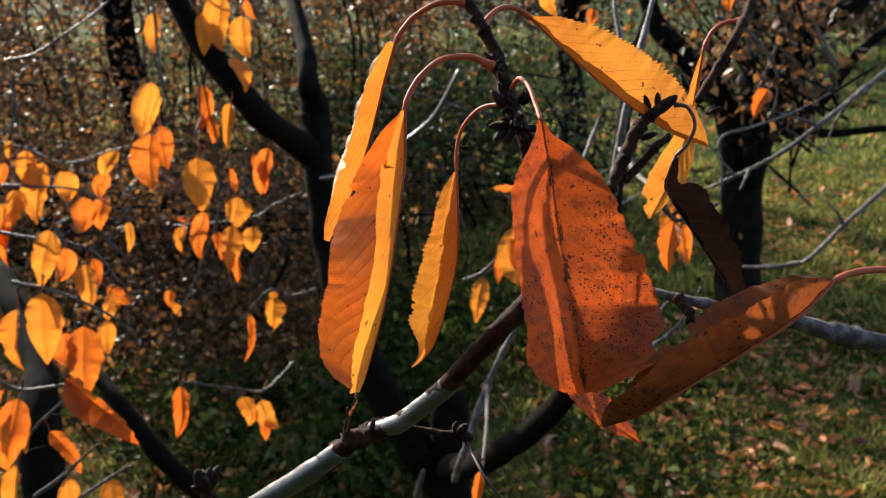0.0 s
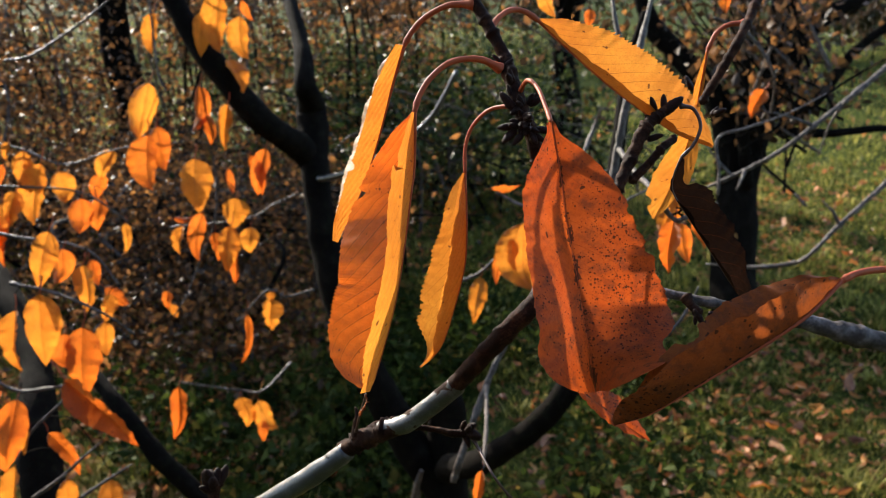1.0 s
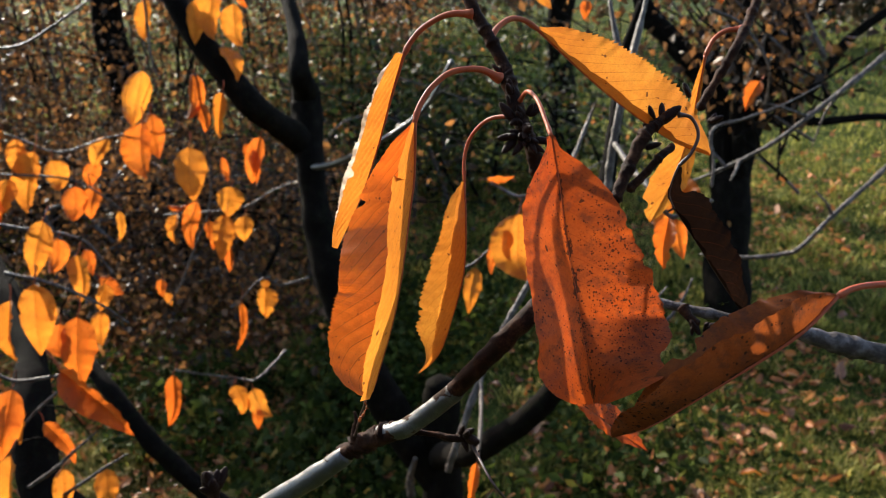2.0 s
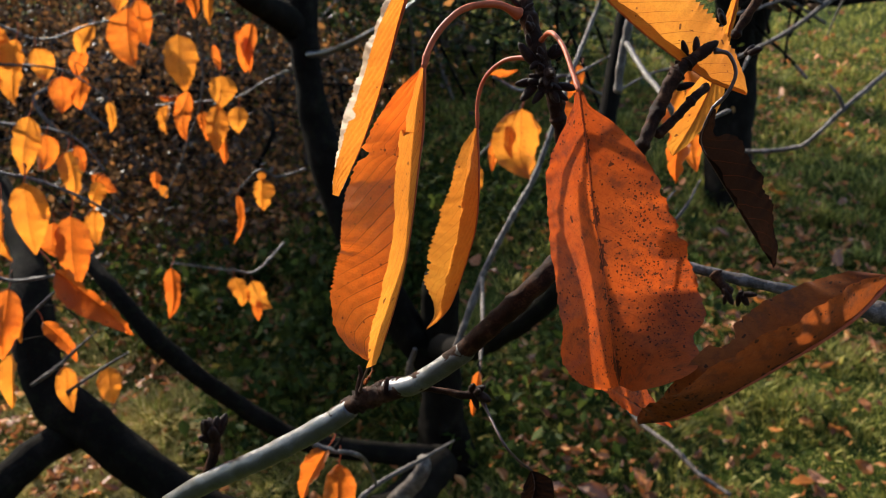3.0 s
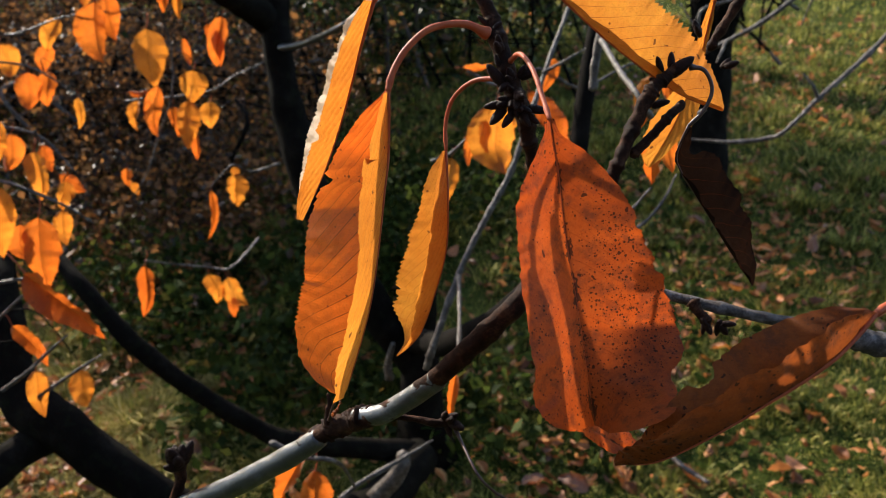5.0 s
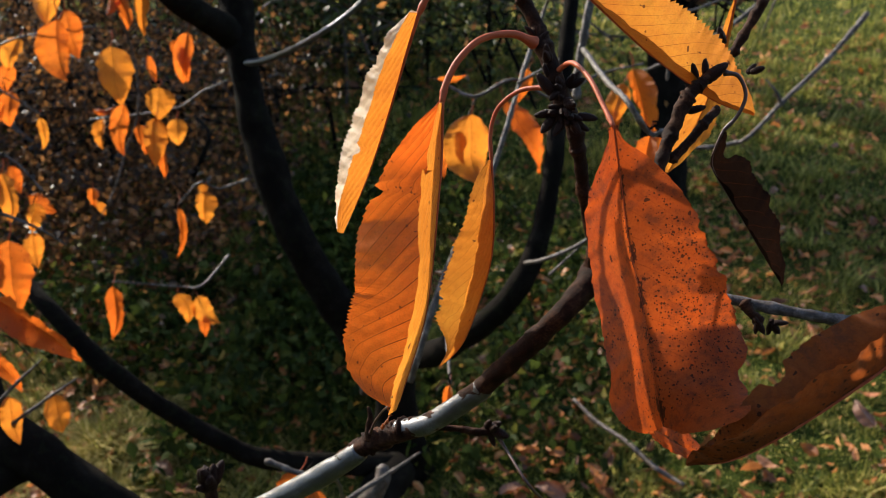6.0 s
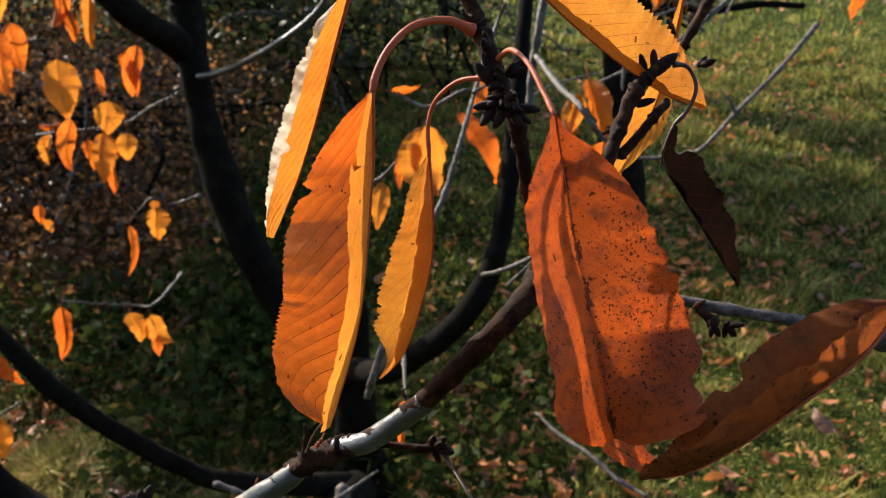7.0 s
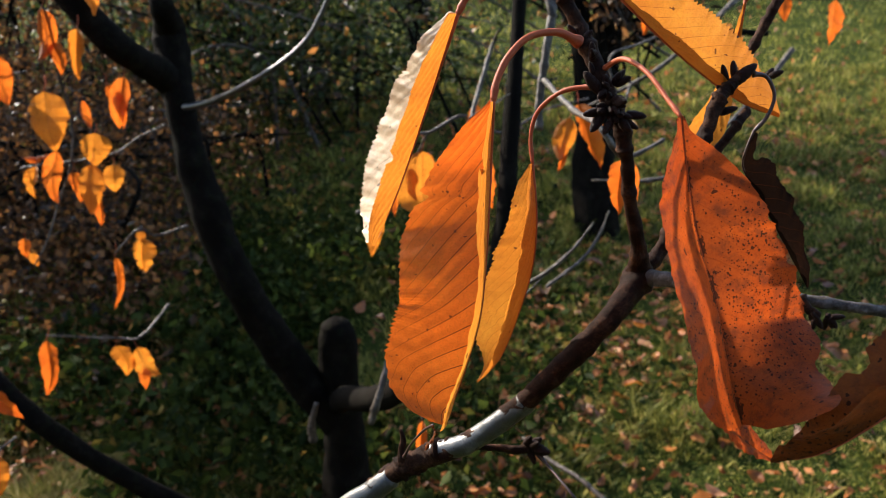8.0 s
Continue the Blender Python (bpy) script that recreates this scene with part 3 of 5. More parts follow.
def litter_places(count, y0, y1, seed):
    rng = np.random.default_rng(seed)
    out = []
    while len(out) < count:
        y = y0 + (y1 - y0) * rng.random() ** 1.2 - abs(rng.normal()) * 0.5
        x = -0.9 + rng.random() * (1.4 + 0.9 * max(y, 0.4)) + rng.normal() * 0.2
        if rng.random() < 0.15 + 0.85 * min(1, max(0, 0.45 + 1.1 * noise.noise((x * 0.9, y * 0.9, 3.3)))) and not (x < 0.3 and rng.random() < 0.7):
            out.append((x, y))
    return out


litter("leaf_litter", "scattered tan and orange fallen leaves in the grass", litter_places(3600, 1.2, 6.5, 12), 0.047, 13)
pts = wedge(5.5, 16.0, 0.6, 1.0)(np.random.default_rng(12), 900)
flakes("leaf_litter", "scattered dry leaves further off on the lawn", "leaf litter", LITTER, [(x, y, ground_z(x, y) + 0.05) for x, y in pts if x > -0.5], 0.075, 13)

pts = wedge(1.1, 7.0, 0.6, 1.3)(np.random.default_rng(14), 7000)
flakes("leaf_litter", "crumbled brown leaf scraps among the grass", "leaf litter", LITTER, [(x, y, ground_z(x, y) + 0.02) for x, y in pts if noise.noise((x * 1.1, y * 1.1, 6.0)) > -0.25], 0.026, 15)

rng = np.random.default_rng(77)
heap = np.stack([rng.normal(-1.15, 0.55, 1500), rng.normal(2.85, 0.4, 1500)], 1)
litter("leaf_litter", "drift of brown fallen leaves before the brambles", [(x, y) for x, y in heap if x < -0.45], 0.05, 78)
heap = np.stack([rng.normal(-0.95, 0.40, 5200), rng.normal(3.35, 0.34, 5200)], 1)
flakes("bramble_thicket", "low sunlit tangle of small rusty bramble leaves", "thicket", BRUSH, [(x, y, ground_z(x, y) + 0.03 + 0.30 * rng.random() ** 1.3) for x, y in heap if x < -0.3], 0.036, 80)
heap = np.stack([rng.normal(-0.9, 0.35, 520), rng.normal(1.75, 0.35, 520)], 1)
litter("leaf_litter", "yellowish brown fallen leaves under the low limbs", [(x, y) for x, y in heap], 0.042, 79)

# ---- orchard tree behind the twig ----
tree = thing("cherry_tree", (0.069, 1.839, 0.046), "old dark-barked cherry tree with low limbs on the lawn", "tree")
tree.location.z = 0.0
foot = tree.location.copy()
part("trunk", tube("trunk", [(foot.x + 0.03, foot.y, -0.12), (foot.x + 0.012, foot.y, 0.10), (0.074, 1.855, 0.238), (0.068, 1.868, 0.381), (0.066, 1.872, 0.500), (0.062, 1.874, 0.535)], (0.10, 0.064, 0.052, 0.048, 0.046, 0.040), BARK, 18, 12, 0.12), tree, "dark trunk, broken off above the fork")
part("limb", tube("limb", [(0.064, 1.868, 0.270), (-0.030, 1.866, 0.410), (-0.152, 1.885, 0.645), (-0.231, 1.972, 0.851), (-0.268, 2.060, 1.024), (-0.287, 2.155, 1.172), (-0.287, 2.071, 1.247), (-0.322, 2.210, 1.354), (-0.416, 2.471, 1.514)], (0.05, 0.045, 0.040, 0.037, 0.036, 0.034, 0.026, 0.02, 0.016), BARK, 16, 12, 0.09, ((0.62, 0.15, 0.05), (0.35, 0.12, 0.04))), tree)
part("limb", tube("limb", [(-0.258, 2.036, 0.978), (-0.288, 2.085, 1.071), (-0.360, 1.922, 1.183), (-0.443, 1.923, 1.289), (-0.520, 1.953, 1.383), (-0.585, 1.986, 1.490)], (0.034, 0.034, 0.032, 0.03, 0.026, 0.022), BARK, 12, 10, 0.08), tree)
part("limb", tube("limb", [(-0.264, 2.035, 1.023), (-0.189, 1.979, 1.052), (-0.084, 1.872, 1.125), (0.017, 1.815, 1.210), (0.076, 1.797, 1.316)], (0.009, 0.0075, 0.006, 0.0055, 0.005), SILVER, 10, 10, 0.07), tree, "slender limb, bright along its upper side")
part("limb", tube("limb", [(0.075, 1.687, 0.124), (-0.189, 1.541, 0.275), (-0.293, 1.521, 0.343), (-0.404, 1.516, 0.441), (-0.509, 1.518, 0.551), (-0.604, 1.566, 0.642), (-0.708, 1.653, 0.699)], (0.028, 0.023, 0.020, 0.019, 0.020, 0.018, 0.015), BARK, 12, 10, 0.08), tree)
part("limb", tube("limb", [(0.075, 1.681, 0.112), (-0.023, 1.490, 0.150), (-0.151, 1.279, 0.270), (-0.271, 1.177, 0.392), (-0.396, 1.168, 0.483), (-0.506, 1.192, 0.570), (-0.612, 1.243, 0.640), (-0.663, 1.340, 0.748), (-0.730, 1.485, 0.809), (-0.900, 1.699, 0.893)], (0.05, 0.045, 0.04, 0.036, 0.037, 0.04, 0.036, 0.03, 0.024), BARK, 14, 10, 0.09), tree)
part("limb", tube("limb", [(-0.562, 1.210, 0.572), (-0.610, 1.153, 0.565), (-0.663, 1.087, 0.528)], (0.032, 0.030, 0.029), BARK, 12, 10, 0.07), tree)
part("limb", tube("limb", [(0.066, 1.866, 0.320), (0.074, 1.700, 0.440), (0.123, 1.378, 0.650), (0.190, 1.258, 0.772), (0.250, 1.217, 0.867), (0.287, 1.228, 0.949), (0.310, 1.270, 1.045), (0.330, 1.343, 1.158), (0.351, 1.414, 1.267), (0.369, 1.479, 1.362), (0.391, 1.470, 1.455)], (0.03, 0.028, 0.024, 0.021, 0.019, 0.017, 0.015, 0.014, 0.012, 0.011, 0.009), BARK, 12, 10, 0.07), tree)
part("stub", tube("stub", [(-0.003, 1.786, 0.271), (-0.005, 1.769, 0.331), (0.008, 1.760, 0.391)], (0.011, 0.009, 0.006), GREY_TWIG, 8, 6, 0.1), tree, "broken grey branch stub")
part("stub", tube("stub", [(-0.020, 1.446, 0.202), (0.035, 1.437, 0.292), (0.038, 1.453, 0.324)], (0.022, 0.018, 0.012), GREY_TWIG, 8, 6, 0.1), tree, "pale bent branch stub")

# slender shoots of the same tree


def shoot(label, points, radii, material=GREY_TWIG, twigs=()):
    ob = part("branch", tube("branch", points, [0.66 * r for r in radii[:-1]] + [0.3 * radii[-1]], material, 9, 12, 0.11, cell=1.6, rings=len(points) * 2), tree, label)
    for pts in twigs:
        part("side_twig", tube("side_twig", pts, (radii[-1] * 0.75, radii[-1] * 0.25), material, 6, 8, 0.1, cell=1.6), ob)
    return ob


shoot("straight grey shoot lit along one side", [(0.083, 1.101, 0.790), (0.096, 1.104, 0.839), (0.132, 1.152, 0.930), (0.167, 1.187, 0.996), (0.203, 1.218, 1.056), (0.233, 1.258, 1.131), (0.265, 1.319, 1.204), (0.304, 1.392, 1.277), (0.310, 1.368, 1.311)], (0.0085, 0.0085, 0.008, 0.0075, 0.007, 0.006, 0.0055, 0.005, 0.004), GREY_TWIG,
      ([(0.252, 1.289, 1.192), (0.289, 1.294, 1.212), (0.315, 1.299, 1.227)],))
shoot("thin grey branch with side twigs in sunlight", [(1.000, 1.802, 1.378), (0.886, 1.737, 1.303), (0.780, 1.686, 1.233), (0.715, 1.666, 1.187), (0.657, 1.671, 1.149), (0.602, 1.679, 1.117), (0.558, 1.710, 1.087)], (0.009, 0.0085, 0.0075, 0.0065, 0.006, 0.005), GREY_TWIG,
      ([(0.627, 1.675, 1.132), (0.593, 1.690, 1.168), (0.567, 1.717, 1.207)], [(0.651, 1.670, 1.146), (0.635, 1.641, 1.130), (0.624, 1.625, 1.117)], [(0.780, 1.686, 1.233), (0.722, 1.672, 1.253), (0.672, 1.655, 1.266)], [(0.844, 1.706, 1.280), (0.821, 1.709, 1.235), (0.807, 1.712, 1.167)]))
shoot("thin grey branch reaching over the lawn", [(1.053, 1.779, 1.192), (0.962, 1.724, 1.116), (0.854, 1.669, 1.038), (0.787, 1.643, 0.976), (0.761, 1.656, 0.957), (0.700, 1.671, 0.943), (0.609, 1.720, 0.931)], (0.009, 0.008, 0.0075, 0.007, 0.0075, 0.007, 0.006), GREY_TWIG,
      ([(0.852, 1.668, 1.035), (0.836, 1.668, 1.062), (0.815, 1.677, 1.084)],))
shoot("knobbly grey twig with side shoots", [(0.528, 1.428, 1.156), (0.530, 1.441, 1.197), (0.527, 1.458, 1.248), (0.586, 1.485, 1.263), (0.665, 1.525, 1.282), (0.755, 1.588, 1.310)], (0.004, 0.004, 0.0035, 0.003), GREY_TWIG, ())
shoot("dark branch rising to the treetop", [(0.259, 0.936, 1.278), (0.262, 0.949, 1.318), (0.274, 0.969, 1.380), (0.292, 1.010, 1.439), (0.313, 1.062, 1.501)], (0.008, 0.0075, 0.007, 0.007, 0.006), GREY_TWIG, ([(0.278, 0.973, 1.392), (0.263, 1.017, 1.464), (0.260, 1.038, 1.495)],))
shoot("pale thin twig in front of the lawn", [(0.327, 1.080, 1.008), (0.380, 1.096, 1.040), (0.407, 1.111, 1.068), (0.425, 1.128, 1.099)], (0.004, 0.004, 0.0035, 0.003), GREY_TWIG, ())
shoot("pale thin twig crossing behind the leaves", [(0.233, 1.036, 1.021), (0.257, 1.009, 1.042), (0.295, 0.994, 1.070), (0.326, 0.984, 1.106), (0.355, 0.995, 1.138)], (0.0045, 0.0045, 0.004, 0.003), GREY_TWIG, ([(0.255, 0.982, 1.032), (0.295, 0.993, 1.068)],))
shoot("pale slender stick low in the tree", [(-0.052, 0.910, 0.686), (-0.014, 0.927, 0.718), (0.039, 0.957, 0.733), (0.093, 0.996, 0.742)], (0.006, 0.0055, 0.005, 0.004), GREY_TWIG, ())
shoot("grey lit twig near the treetop", [(-0.698, 1.468, 1.361), (-0.650, 1.472, 1.371), (-0.588, 1.486, 1.410), (-0.545, 1.498, 1.442), (-0.502, 1.511, 1.480)], (0.004, 0.004, 0.0035, 0.003), GREY_TWIG, ([(-0.691, 1.422, 1.381), (-0.675, 1.437, 1.426), (-0.660, 1.453, 1.475)],))

# ---- dark multi-stemmed bush on the lawn ----
bush = thing("shrub", (1.326, 3.436, -0.214), "dark shrub with several upright stems and rusty leaves", "shrub")
bush.location.z = 0.0
bf = bush.location.copy()
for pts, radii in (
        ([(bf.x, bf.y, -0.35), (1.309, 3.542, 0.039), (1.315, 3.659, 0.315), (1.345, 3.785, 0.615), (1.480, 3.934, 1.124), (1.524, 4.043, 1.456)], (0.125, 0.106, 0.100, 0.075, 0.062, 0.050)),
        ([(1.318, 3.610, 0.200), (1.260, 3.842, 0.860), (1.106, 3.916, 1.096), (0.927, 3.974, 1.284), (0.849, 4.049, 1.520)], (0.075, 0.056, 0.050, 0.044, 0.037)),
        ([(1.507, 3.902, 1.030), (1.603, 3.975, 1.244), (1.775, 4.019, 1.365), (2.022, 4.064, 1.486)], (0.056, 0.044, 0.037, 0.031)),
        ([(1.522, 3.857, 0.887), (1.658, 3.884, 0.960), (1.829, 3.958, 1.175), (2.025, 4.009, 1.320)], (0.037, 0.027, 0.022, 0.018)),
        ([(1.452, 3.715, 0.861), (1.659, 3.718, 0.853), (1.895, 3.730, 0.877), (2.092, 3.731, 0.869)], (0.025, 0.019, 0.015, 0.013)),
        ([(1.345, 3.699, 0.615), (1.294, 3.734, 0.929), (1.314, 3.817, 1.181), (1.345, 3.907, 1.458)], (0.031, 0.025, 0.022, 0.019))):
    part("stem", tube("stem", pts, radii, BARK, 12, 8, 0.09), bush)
rng = np.random.default_rng(91)
leafy = []
for k in range(46):
    a_ = np.array((bf.x + rng.uniform(-0.25, 0.3), bf.y + rng.uniform(-0.1, 0.6), rng.uniform(0.55, 1.2)))
    b_ = a_ + np.array((rng.normal() * 0.52 - 0.1, rng.uniform(-0.2, 0.8), rng.uniform(0.15, 0.8)))
    line = smooth_line([a_, (a_ + b_) / 2 + rng.normal(size=3) * 0.06, b_], 7)
    part("twig", tube("twig", [tuple(q) for q in line[::3]], (0.007, 0.005, 0.003), BARK if k % 3 else GREY_TWIG, 6, 4, 0.06), bush)
    leafy.append(line[rng.integers(4, len(line), 46)] + rng.normal(size=(46, 3)) * 0.09)
leafy = np.vstack(leafy)
flakes("foliage", "rusty brown leaves", "", BRUSH, leafy[(leafy[:, 2] > 0.85) & (leafy[:, 1] > bf.y - 0.25)], 0.05, 92, droop=0.8, parent=bush)

# ---- bramble thicket and far hedge ----


def thicket(name, label, centre, half, leaves, canes, size, seed, material):
    rng = np.random.default_rng(seed)
    ob = thing(name, (centre[0], centre[1], 0), label, "thicket", kind="stuff")
    c, h = np.array(centre), np.array(half)
    places = []
    heads = c + (rng.random((canes, 3)) * 2 - 1) * h
    for k in range(canes):
        root = np.array((heads[k][0] + rng.normal() * 0.3, heads[k][1] + rng.normal() * 0.3, -0.05))
        top = heads[k].copy()
        top[2] = max(0.3, top[2] + h[2] * 0.3)
        mid = (root + top) / 2 + np.array((rng.normal() * 0.2, rng.normal() * 0.2, 0.25))
        end = top + np.array((rng.normal() * 0.6, rng.normal() * 0.5, -0.25 * rng.random()))
        line = smooth_line([root, mid, top, end], 8)
        per = leaves // canes
        pick = line[rng.integers(4, len(line), per)]
        places.append(pick + rng.normal(size=(per, 3)) * (0.16, 0.16, 0.14))
        if k < canes * 0.8:
            part("cane", tube("cane", [tuple(p) for p in line[::4]], (0.012, 0.008, 0.004), BARK if k % 3 else GREY_TWIG, 5, 3, 0.05), ob)
    places = np.vstack(places)
    places[:, 2] = np.maximum(places[:, 2], 0.03)
    flakes("foliage", "", "", material, places, size, seed + 1, parent=ob)
    return ob


thicket("bramble_thicket", "low sunlit bramble tangle with rusty brown leaves", (-1.75, 4.5, 0.22), (1.2, 0.9, 0.22), 26000, 90, 0.032, 21, BRUSH)
thicket("bramble_thicket", "tangled brown bramble thicket with sparse rusty leaves", (-4.0, 5.0, 0.6), (1.5, 1.6, 0.55), 20000, 80, 0.04, 23, BRUSH)
thicket("bramble_thicket", "dark overgrown scrub with reddish leaves behind the lawn", (-2.3, 6.6, 0.95), (2.3, 1.2, 0.95), 22000, 110, 0.05, 25, BRUSH)
thicket("bramble_thicket", "dark green scrub with bare stems and few red leaves", (0.05, 5.6, 0.45), (0.9, 0.8, 0.42), 12000, 60, 0.045, 33, SCRUB)
thicket("hedge", "dark hedge of scrub at the far side of the lawn", (1.5, 17.0, 1.9), (14.0, 1.6, 1.9), 36000, 130, 0.15, 27, HEDGE)
# added behind the camera, out of view, to hold back sky fill
thicket("hedge", "unseen tall hedge added behind the camera to block sky light", (0.0, -4.2, 2.4), (9.0, 1.2, 2.4), 30000, 110, 0.2, 29, HEDGE)

# ---- second orchard tree, added to cast shade on the right of the lawn ----
second = thing("cherry_tree", (0.95, 7.0, 0.0), "added cherry tree further off, its thin autumn crown casting shade on the lawn", "tree")
part("trunk", tube("trunk", [(0.95, 7.0, -0.15), (0.97, 7.0, 0.3), (0.9, 7.02, 0.9), (0.93, 7.0, 1.5), (0.8, 7.05, 2.1)], (0.15, 0.11, 0.10, 0.09, 0.08), BARK, 14, 8, 0.09), second)
rng = np.random.default_rng(51)
crown = []
for k in range(16):
    a_ = rng.uniform(0, 6.28)
    out = rng.uniform(0.8, 2.0)
    start = np.array((0.9, 7.02, rng.uniform(1.0, 2.0)))
    end = start + np.array((math.cos(a_) * out, math.sin(a_) * out, rng.uniform(0.3, 1.7)))
    mid = (start + end) / 2 + np.array((0, 0, 0.25))
    line = smooth_line([start, mid, end], 6)
    part("limb", tube("limb", [tuple(p) for p in line[::3]], (0.045, 0.03, 0.016, 0.008), BARK, 8, 5, 0.08), second)
    pick = line[rng.integers(5, len(line), 260)]
    crown.append(pick + rng.normal(size=(260, 3)) * (0.35, 0.35, 0.28))
crown = np.vstack(crown)
flakes("crown", "", "", BRUSH, crown[crown[:, 2] > 1.35], 0.10, 53, droop=0.8, parent=second)

# ---- third tree, unseen, added behind the brambles so its crown shades the mid-lawn ----
third = thing("cherry_tree", (-2.3, 6.3, 0.0), "unseen cherry tree added in the scrub, crown placed to shade the lawn", "tree")
part("trunk", tube("trunk", [(-2.3, 6.3, -0.15), (-2.28, 6.3, 0.4), (-2.35, 6.25, 1.0), (-2.3, 6.2, 1.7)], (0.16, 0.12, 0.11, 0.09), BARK, 14, 8, 0.09), third)
rng = np.random.default_rng(61)
crown = []
for centre, half, leaves in (((-3.3, 6.35, 2.45), (0.30, 0.55, 0.12), 2600), ((-2.75, 6.3, 2.45), (0.18, 0.14, 0.08), 260), ((-1.25, 6.92, 2.45), (0.45, 0.24, 0.1), 1500), ((-0.6, 7.25, 2.5), (0.45, 0.34, 0.1), 2000), ((-0.95, 7.75, 2.5), (0.42, 0.3, 0.12), 1500)):
    centre, half = np.array(centre), np.array(half)
    part("limb", tube("limb", [(-2.3, 6.2, 1.55), tuple((np.array((-2.3, 6.2, 1.7)) + centre) / 2 + (0, 0, 0.1)), tuple(centre)], (0.07, 0.045, 0.015), BARK, 9, 8, 0.08), third)
    away = rng.normal(size=(30, 3))
    sprays = away / np.linalg.norm(away, axis=1)[:, None] * rng.random((30, 1)) ** 0.5 * half + centre
    crown.append(sprays[rng.integers(0, 30, leaves)] + rng.normal(size=(leaves, 3)) * (0.10, 0.10, 0.07))
crown = np.vstack(crown)
flakes("crown", "", "", BRUSH, crown[crown[:, 2] > 1.75], 0.10, 63, droop=0.8, parent=third)

stick = thing("stick", (0.676, 1.722, 0.191), "thin grey stick lying in the grass", "stick")
stick.location.z = 0.03
part("stem", tube("stem", [(0.585, 2.02, 0.055), (0.63, 1.93, 0.045), (0.69, 1.83, 0.05), (0.74, 1.74, 0.04), (0.79, 1.66, 0.05)], (0.005, 0.007, 0.007, 0.008, 0.006), GREY_TWIG, 8, 8, 0.08), stick)
shoot("short pale twig end in sunlight", [(-0.564, 1.110, 0.739), (-0.525, 1.119, 0.766), (-0.491, 1.130, 0.796), (-0.459, 1.139, 0.823)], (0.0045, 0.0045, 0.004, 0.0035), GREY_TWIG)
shoot("short pale twig end in sunlight", [(-0.533, 1.149, 0.697), (-0.493, 1.159, 0.723), (-0.462, 1.166, 0.743), (-0.429, 1.173, 0.763)], (0.0045, 0.0045, 0.004, 0.0035), GREY_TWIG)

# ---- leaves of the tree behind ----
HANG = {}
for tone_name, m_, label in (("gold", FAR_GOLD, "yellow-orange cherry leaf hanging from a thin twig"), ("rust", FAR_RUST, "orange-red cherry leaf hanging from a thin twig")):
    HANG[tone_name] = [(s, m_, label) for s in SHAPES]
MADE = {}
TOPS = []


def hang(tone_name, shape, base, tip, wide, turn, group):
    """A leaf from base to tip. wide: its breadth beside the usual one; turn: degrees about its midrib."""
    key = (tone_name, shape % 7, group)
    b_, t_ = Vector(base), Vector(tip)
    z = (b_ - t_)
    size = z.length
    z.normalize()
    x = Vector((1, 0, 0)) - z * z.x
    x.normalize()
    turned = Matrix((x, z.cross(x), z)).transposed().to_4x4()
    m = Matrix.Translation(b_) @ turned @ Matrix.Rotation(radians(turn), 4, "Z")
    TOPS.append(m @ Vector((0.03 * size, 0.02 * size, 0.26 * size)))
    grow = Matrix.Diagonal((size * wide * 1.15, size * 1.1, size, 1))
    if key not in MADE:
        s, m_, label = HANG[tone_name][shape % 7]
        MADE[key] = small_leaf(s, m_, label, True, "cherry_leaf", group)
        MADE[key].matrix_basis = m @ grow
        return MADE[key]
    first = MADE[key]
    return copy_thing(first, m @ grow @ Matrix.Diagonal((1 / first.scale[0], 1 / first.scale[1], 1 / first.scale[2], 1)))


def cluster(group, label, stems, rows):
    """A twig with its hanging leaves. rows: base, tip, breadth, tone."""
    rng = random.Random(len(rows) * 7 + len(stems))
    TOPS.clear()
    for k, (base, tip, wide, tone_name) in enumerate(rows):
        hang(tone_name, rng.randrange(7), base, tip, wide, rng.uniform(-28, 28), group)
    ob = thing("twig", stems[0][0], label, "twig", "twigs of the tree")
    lines = []
    for pts in stems:
        part("stem", tube("stem", pts, (0.0034, 0.0028, 0.0018), GREY_TWIG, 7, 10, 0.1, cell=1.6, rings=len(pts) * 2), ob)
        lines.append(smooth_line(pts, 10))
    line = np.vstack(lines)
    for top in TOPS:
        near = line[np.argmin(((line - np.array(top)) ** 2).sum(1))]
        gap = Vector(near) - top
        if gap.length < 0.9:
            mid = top + gap * 0.5 + Vector((rng.uniform(-0.01, 0.01), 0, 0.03 * gap.length / 0.1))
            part("spur", tube("spur", [tuple(top), tuple(mid), tuple(near)], (0.0009, 0.0011, 0.0014), BARK, 5, 5, 0.05), ob)
    return ob


